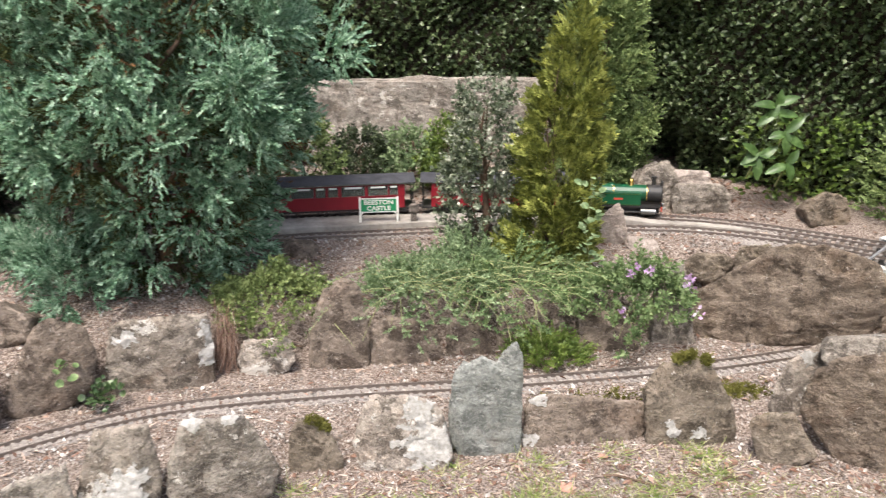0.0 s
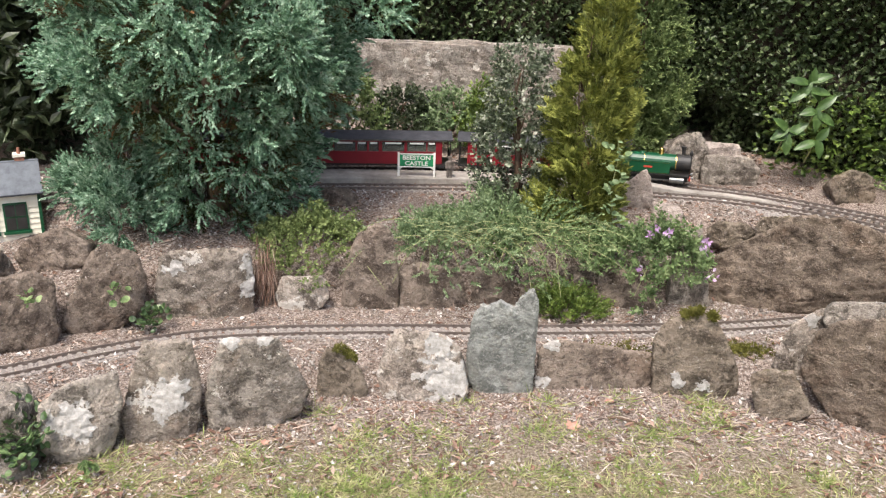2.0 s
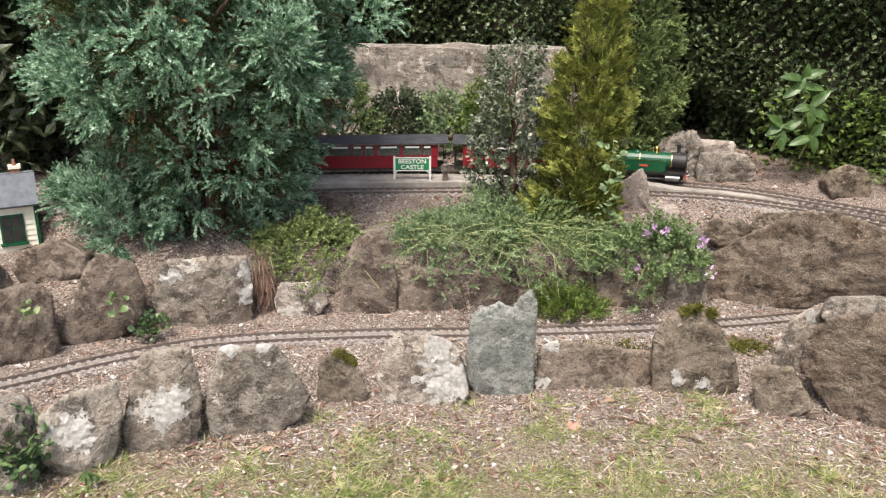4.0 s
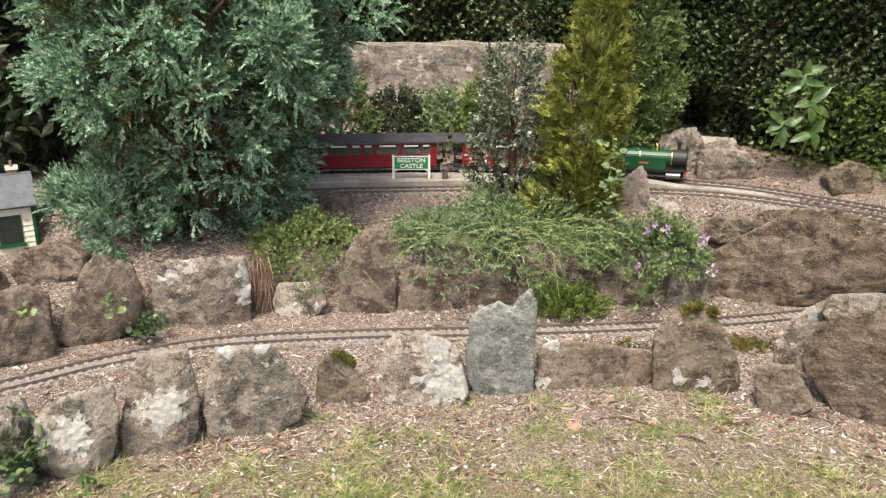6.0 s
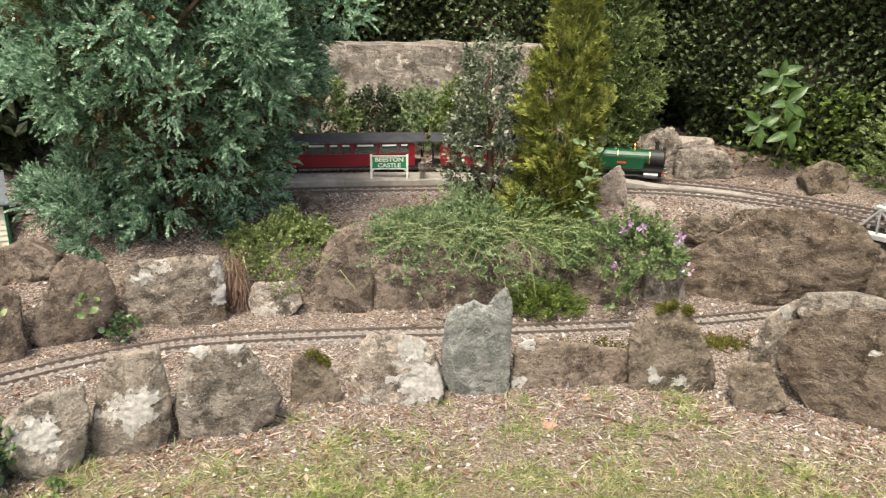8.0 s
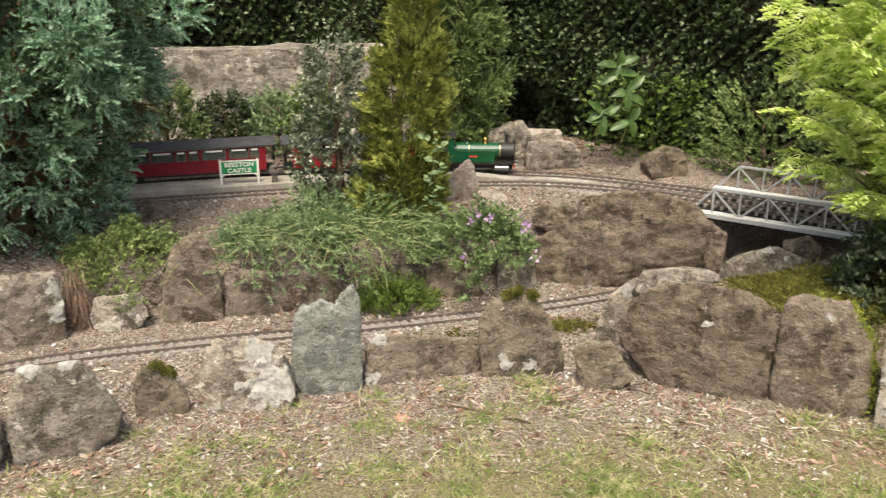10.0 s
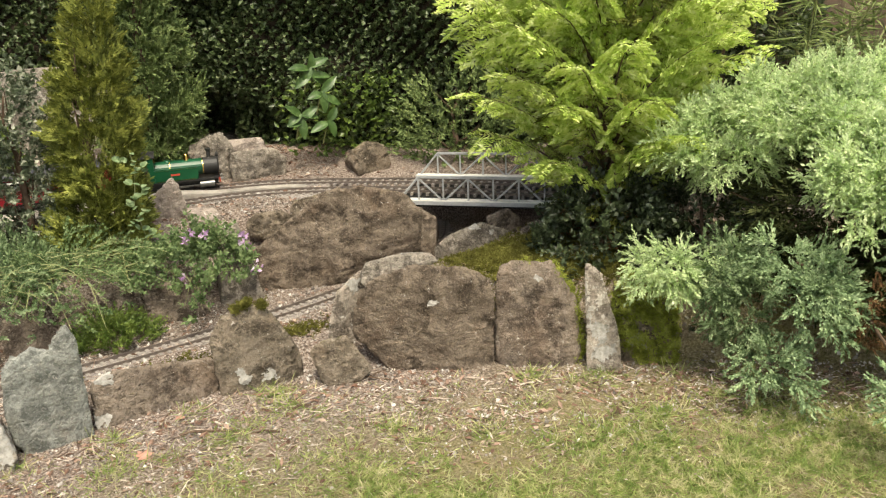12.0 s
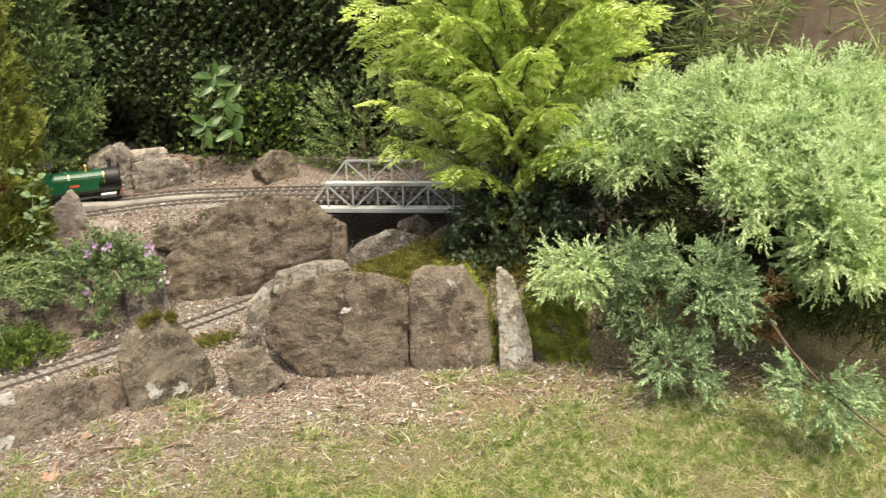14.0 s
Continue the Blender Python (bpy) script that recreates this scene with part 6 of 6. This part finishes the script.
def climber():
    root = thing("climbing_plant", (0.645, 3.27, 0.28), "pale green round-leaved climber on the golden conifer", "plant")
    way = [Vector((0.012 * math.sin(i * 1.6), 0.01 * math.cos(i * 1.3), 0.068 * i)) for i in range(7)]
    part("stem", sweep(bmesh.new(), way, [0.002] * 6 + [0.001], 5), M_STEM, root)
    k = np.linspace(0.15, 1, 46)
    p = np.stack([0.02 * np.sin(k * 31) + rng.normal(size=46) * 0.012, -0.02 + 0.01 * np.cos(k * 23), k * 0.4], 1)
    d = np.stack([np.sin(k * 31), np.full(46, -0.7), rng.uniform(-0.4, 0.4, 46)], 1)
    v, f = round_leaves(p, d, rng.uniform(0.018, 0.032, 46), (0, -0.5, 1))
    piece("leaves", mesh_of("leaves", v, f, M_HERB), root)


climber()
h1 = mat_plant("trailing_herb", (0.1, 3.19, 0.26), 0.34, 0.2, 0.09, 330, FERNY, (0.045, 0.09), M_HERB, "grey-green trailing herb over the wall", 4, 0.12, (0.5, -0.4, 0.1), stems=10)
h2 = mat_plant("trailing_herb", (0.38, 3.19, 0.26), 0.28, 0.18, 0.1, 310, FERNY, (0.045, 0.09), M_FRESH, "green trailing herb over the wall", 5, 0.14, (0.6, -0.35, 0.1), stems=10)
mat_plant("grey_herb", (0.22, 3.4, 0.26), 0.15, 0.11, 0.08, 260, FERNY, (0.06, 0.11), M_HERB, "upright grey-green herb on the bank", 6)
mat_plant("grey_herb", (-0.06, 3.28, 0.25), 0.09, 0.09, 0.06, 160, FERNY, (0.05, 0.09), M_HERB, "low grey-green herb on the bank", 7)
mat_plant("fern_moss", (0.45, 3.04, 0.06), 0.13, 0.08, 0.06, 420, FERNY, (0.04, 0.075), M_BRIGHT, "bright green feathery plant beside the lower track", 8)
fl = mat_plant("flowering_herb", (0.8, 3.13, 0.225), 0.2, 0.16, 0.115, 560, TWIG, (0.035, 0.075), M_FRESH, "leafy green herb with mauve flowers", 9, 0.14, stems=3)
q = np.array([(0.16, -0.1, 0.14), (0.15, -0.12, 0.12), (-0.05, -0.1, 0.16), (0.02, -0.08, 0.17), (0.17, -0.16, 0.04), (-0.1, -0.17, 0.05), (-0.02, -0.05, 0.18)])
for k, c in enumerate(q):
    m = 9
    v, f = leaflets(c + rng.normal(size=(m, 3)) * 0.009, rng.normal(size=(m, 3)) + np.array((0, -0.4, 0.3)), 0.02, 0.007, 0.3)
    piece("flower", mesh_of("flower", v, f, M_FLOWER), fl, None, "mauve petals")


def runners(root, rx, ry, h, n, mat, seed):
    """Long arching shoots set with small narrow leaves, sprawling out over the wall."""
    r = random.Random(seed)
    at, d = [], []
    for _ in range(n):
        a, ln = r.choice((r.uniform(-1.1, 0.2), r.uniform(-1.1, 0.2), r.uniform(-2.9, -1.9))), r.uniform(0.12, 0.3)
        s = Vector((r.uniform(-0.8, 0.6) * rx, r.uniform(-0.7, 0.5) * ry, h * r.uniform(0.4, 1.1)))
        out, rise, fall = Vector((math.cos(a), math.sin(a) * 0.7, 0)) * ln, r.uniform(0.15, 0.5) * ln, r.uniform(0.35, 0.85) * ln
        way = [s + out * t + Vector((0, 0, rise * t - fall * t * t)) for t in (0, 0.25, 0.5, 0.75, 1.0)]
        part("stem", sweep(bmesh.new(), way, [0.0016, 0.0014, 0.0012, 0.001, 0.0006], 4), M_STEM, root, "pale arching stem")
        for k in range(46):
            t = 0.12 + 0.88 * k / 46
            at.append(s + out * t + Vector((0, 0, rise * t - fall * t * t)))
            d.append((out.normalized() * 0.7 + Vector((r.gauss(0, 0.6), r.gauss(0, 0.6), r.gauss(0.1, 0.6))))[:])
    m = len(at)
    v, f = leaflets(np.array(at), np.array(d), rng.uniform(0.01, 0.022, m), rng.uniform(0.0016, 0.003, m), 0.3)
    piece("runner_foliage", mesh_of("runner_foliage", v, f, mat), root)


runners(h1, 0.34, 0.2, 0.12, 42, M_HERB, 3)
runners(h2, 0.28, 0.18, 0.12, 36, M_FRESH, 4)
for at, s, n in (((-1.0, 2.8, 0.1), 0.06, 70), ((-1.13, 2.05, 0.1), 0.1, 300), ((-1.33, 2.6, 0.26), 0.04, 12), ((-1.1, 2.76, 0.22), 0.035, 10), ((-0.93, 2.02, 0.01), 0.025, 14)):
    root = thing("broad_leaf_plant", at, "small broad-leaved green plant between rocks", "plant")
    d = rng.normal(size=(n, 3)) + np.array((0, -0.7, 0.5))
    v, f = round_leaves(d / np.linalg.norm(d, axis=1, keepdims=True) * s * rng.uniform(0.3, 1, (n, 1)), d, rng.uniform(0.013, 0.028, n), (0, -0.6, 1))
    piece("leaves", mesh_of("leaves", v, f, M_FRESH if s < 0.05 else M_IVY), root)


def moss_patch(x, y, rx, ry, n):
    """Low cushions of moss on the soil."""
    root = thing("moss", (x, y, 0), "low yellow-green moss on the soil between rocks", "moss", kind="stuff")
    p = rng.normal(size=(n, 2)) * np.array((rx, ry)) * 0.5
    p = np.stack([p[:, 0], p[:, 1], land(p[:, 0] + x, p[:, 1] + y) + rng.random(n) * 0.012], 1)
    v, f = scatter([finger_sprig(4, 3, 1.3, 0.5, 0.12)], p, frames_along(rng.normal(size=(n, 3)) * 0.5 + np.array((0, -0.2, 1))), rng.uniform(0.009, 0.019, n))
    piece("tufts", mesh_of("tufts", v, f, M_DULLMOSS), root)


for ob, d, r in ((spotted_rock, (-0.55, -0.5, 0.75), 0.032), (spotted_rock, (-0.95, -0.6, -0.2), 0.03), (slab_rock, (0.6, -0.3, 0.8), 0.022), (face_rock, (-0.3, -0.35, 0.9), 0.035), (face_rock, (0.1, -0.9, 0.5), 0.012),
                 (thin_rock, (-0.2, -0.9, 0.1), 0.035), (thin_rock, (0.1, -0.9, -0.4), 0.03), (split_rock, (0, -0.7, 0.75), 0.014), (mossy_rock, (-0.2, -0.9, -0.15), 0.028), (sloping_rock, (-0.1, -0.6, 0.8), 0.02),
                 (sloping_rock, (0.4, -0.6, 0.7), 0.015), (huge_rock, (0.5, -0.3, 0.8), 0.025), (capped_rock, (-0.3, -0.9, -0.4), 0.03), (capped_rock, (0.3, -0.9, -0.5), 0.02),
                 (squared_rock, (0.1, -0.95, 0.05), 0.06), (chalk_rock, (-0.25, -0.9, 0.25), 0.06), (bleached_rock, (0.55, -0.75, 0.05), 0.085), (bleached_rock, (0.3, -0.6, 0.75), 0.045), (grey_rock, (-0.3, -0.5, 0.8), 0.035), (grey_rock, (0.2, -0.6, 0.8), 0.035),
                 (wedge_rock, (0.1, -0.7, 0.7), 0.02), (pale_edged_rock, (-0.6, -0.7, 0.7), 0.03), (pale_edged_rock, (0.8, -0.6, 0.1), 0.05), (pale_edged_rock, (0.75, -0.5, 0.5), 0.04)):
    lichen_on(ob, d, r, r * 300 + d[0])
moss_on(split_rock, 4200, (0.85, -0.35, 0.45), 0.5, 2)
moss_on(mossy_rock, 5000, (-0.1, -0.7, 0.7), 0.42, 3)
moss_on(capped_rock, 1500, (0, -0.1, 1), 0.85, 4, mat=M_DULLMOSS)
moss_on(low_rock, 500, (0.2, -0.3, 1), 0.85, 5, mat=M_DULLMOSS)
moss_patch(1.78, 2.45, 0.22, 0.14, 1800)
moss_patch(1.98, 2.32, 0.22, 0.16, 1800)
moss_patch(1.7, 2.62, 0.16, 0.1, 900)
moss_patch(1.9, 2.62, 0.22, 0.14, 1600)
moss_patch(1.05, 2.77, 0.12, 0.06, 260)
moss_patch(0.62, 2.75, 0.2, 0.05, 200)


# ------------------------------------------------------------ lawn, straw, gravel
def grass():
    n = 340000
    x, y = rng.uniform(-1.7, 3.1, n), rng.uniform(0.75, 2.5, n)
    yf = np.interp(x, FX, FY)
    patch = np.array([noise.fractal(Vector((a * 1.9, b * 1.9, 5)), 1.0, 2.0, 3) * 1.25 for a, b in zip(x, y)])
    bare = np.interp(x, [-1.6, -0.3, 0.6, 1.4, 2.0, 3.0], [0.16, 0.17, 0.34, 0.36, 0.1, 0.08])
    edge = smooth01((yf - y - bare * (0.7 + 1.6 * patch)) / 0.5)
    dens = edge * (0.1 + 0.9 * smooth01((patch + 0.5 + 0.45 * smooth01((1.8 - y) / 0.5)) / 0.6)) * (1 + 0.5 * smooth01((x - 1.3) / 0.6)) + 0.03
    k = (rng.random(n) < dens) & (y < yf - 0.02)
    x, y = x[k], y[k]
    n = len(x)
    at = np.stack([x, y, land(x, y) - 0.003], 1)
    length = rng.uniform(0.018, 0.055, n)
    m = 190
    cx = rng.uniform(-1.3, 2.9, m)
    cy = np.interp(cx, FX, FY) - np.where(rng.random(m) < 0.1, rng.uniform(0.03, 0.1, m), rng.uniform(0.15, 1.2, m))
    k = np.repeat(np.arange(m), 85)
    gx, gy = cx[k] + rng.normal(size=len(k)) * 0.03, cy[k] + rng.normal(size=len(k)) * 0.022
    at = np.vstack([at, np.stack([gx, gy, land(gx, gy) - 0.003], 1)])
    length = np.concatenate([length, rng.uniform(0.025, 0.075, len(k))])
    n = len(at)
    d = rng.normal(size=(n, 3)) * np.array((1.0, 1.0, 0.2)) + np.array((0.1, 0, 0.42))
    v, f = needles(at, d, length, rng.uniform(0.0009, 0.0019, n), 0.4)
    tagged(new("lawn_grass", mesh_of("lawn_grass", v, f, M_GRASS)), "short green and straw-coloured worn lawn grass", "grass", "", "stuff")


grass()


def straw():
    n = 75000
    x, y = rng.uniform(-1.7, 3.1, n), rng.uniform(0.9, 3.6, n)
    yf, yb = np.interp(x, FX, FY), np.interp(x, BX, BY)
    k = ((y < yf) & (rng.random(n) < 0.12 + 0.7 * smooth01((y - yf + 0.6) / 0.4))) | ((y > yf) & (y < yb) & (rng.random(n) < 0.22)) | ((y > yb) & (rng.random(n) < 0.4))
    x, y = x[k], y[k]
    n = len(x)
    at = np.stack([x, y, land(x, y) + 0.003], 1)
    d = rng.normal(size=(n, 3)) * np.array((1, 1, 0.12))
    v, f = needles(at, d, rng.uniform(0.012, 0.075, n) * np.where(rng.random(n) < 0.5, 0.6, 1), rng.uniform(0.0008, 0.003, n), 0.3)
    tagged(new("dry_litter", mesh_of("dry_litter", v, f, M_STRAW)), "dry straw, needles and bark litter on the soil", "litter", "", "stuff")


straw()


def bark_chips():
    n = 12000
    x, y = rng.uniform(-1.7, 2.6, n), rng.uniform(1.5, 4.6, n)
    yf, yb = np.interp(x, FX, FY), np.interp(x, BX, BY)
    k = ((y < yf) & (rng.random(n) < smooth01((y - yf + 0.7) / 0.4))) | ((y > yf) & (y < yb) & (rng.random(n) < 0.3)) | ((y > yb) & (rng.random(n) < np.where(y > 4.0, 1.0, 0.75)))
    x, y = x[k], y[k]
    n = len(x)
    at = np.stack([x, y, land(x, y) + 0.004], 1)
    v, f = leaflets(at, rng.normal(size=(n, 3)) * np.array((1, 1, 0.2)), rng.uniform(0.012, 0.035, n), rng.uniform(0.003, 0.009, n), 0.5, (0, 0, 1))
    tagged(new("bark_chips", mesh_of("bark_chips", v, f, M_CHIPS)), "reddish brown bark chips strewn on the soil", "bark chips", "", "stuff")


bark_chips()


def gravel():
    tv = np.array([(1, 0, 0), (-1, 0, 0), (0, 1, 0), (0, -1, 0), (0, 0, 1), (0, 0, -1)], float)
    tf = np.array([(0, 2, 4), (2, 1, 4), (1, 3, 4), (3, 0, 4), (2, 0, 5), (1, 2, 5), (3, 1, 5), (0, 3, 5)])
    forms = [(tv * (1 + 0.22 * rng.normal(size=(len(tv), 1))) * np.array((1, 0.8, 0.55)), tf) for _ in range(4)]
    n = 95000
    x, y = rng.uniform(-1.9, 2.6, n), rng.uniform(1.4, 4.3, n)
    yf, yb = np.interp(x, FX, FY), np.interp(x, BX, BY)
    bed = (y > yf + 0.05) & (y < yb) & (rng.random(n) < 1.2 - 0.8 * (y - yf) / (yb - yf))
    front = (y < yf + 0.05) & (rng.random(n) < 0.5 * smooth01((y - yf + 0.75) / 0.5))
    up = (y > yb + 0.1) & (x < 1.72) & (rng.random(n) < np.where(y > 4.18 - 0.5 * np.clip(x - 1.0, 0, 1), 0.1, 0.5))
    k = (bed & ((x < 1.7) | (y < 2.2))) | front | up
    x, y = x[k], y[k]
    n = len(x)
    at = np.stack([x, y, land(x, y) + 0.002], 1)
    v, f = scatter(forms, at, frames_along(rng.normal(size=(n, 3)) * np.array((1, 1, 0.25))), rng.uniform(0.002, 0.006, n) * np.where(rng.random(n) < 0.09, 2.1, 1))
    tagged(new("gravel", mesh_of("gravel", v, f, M_PEBBLE)), "pale loose gravel along the tracks and soil", "gravel", "", "stuff")


gravel()


def fallen_leaf(x, y, size, turn, label):
    bm = bmesh.new()
    pts = [(0, -1), (0.35, -0.6), (0.8, -0.5), (0.5, -0.1), (0.75, 0.4), (0.3, 0.35), (0, 1), (-0.3, 0.35), (-0.75, 0.4), (-0.5, -0.1), (-0.8, -0.5), (-0.35, -0.6)]
    c = bm.verts.new((0, 0, 0.25))
    ring = [bm.verts.new((a, b, 0.05 + 0.2 * abs(a) + 0.1 * b)) for a, b in pts]
    for i in range(len(ring)):
        bm.faces.new((c, ring[i], ring[(i + 1) % len(ring)]))
    for v in bm.verts:
        v.co *= size
    me = bpy.data.meshes.new("fallen_leaf")
    bm.to_mesh(me)
    bm.free()
    me.materials.append(M_LEAFDRY)
    ob = new("fallen_leaf", me)
    ob.matrix_world = pose(x, y, float(land(x, y)) + 0.004, 0, 0, turn)
    tagged(ob, label, "leaf", "fallen leaves")


fallen_leaf(0.41, 2.345, 0.032, 20, "pinkish-brown fallen leaf on the soil")
fallen_leaf(0.55, 2.5, 0.02, 100, "small orange-brown fallen leaf on the soil")
fallen_leaf(-0.5, 2.2, 0.018, 60, "small brown fallen leaf on the soil")
fallen_leaf(2.0, 2.0, 0.026, 10, "orange withered leaf beside the mossy rock")


def stick(x, y, length, turn, r, label):
    root = bmesh.new()
    pts = [(length * (i / 5 - 0.5), 0.02 * length * math.sin(i * 1.9), 0.004 + 0.006 * math.sin(i)) for i in range(6)]
    sweep(root, pts, [r, r, r * 0.9, r * 0.8, r * 0.7, r * 0.4], 6)
    me = bpy.data.meshes.new("stick")
    root.to_mesh(me)
    root.free()
    me.materials.append(M_BARK)
    ob = new("stick", me)
    ob.matrix_world = pose(x, y, float(land(x, y)) + 0.003, 0, 0, turn)
    tagged(ob, label, "stick")


stick(0.62, 2.36, 0.2, -22, 0.004, "thin dry brown stick on the soil")
stick(0.9, 2.36, 0.07, 8, 0.004, "short dry stick on the soil")
stick(0.35, 3.05, 0.16, 40, 0.003, "dry stem at the foot of the rock wall")
stick(1.16, 2.41, 0.17, -38, 0.0025, "thin dry stem lying before a boulder")
stick(1.2, 2.43, 0.12, 20, 0.002, "thin dry stem lying before a boulder")
stick(0.74, 2.28, 0.11, 150, 0.003, "short dry twig on the soil")
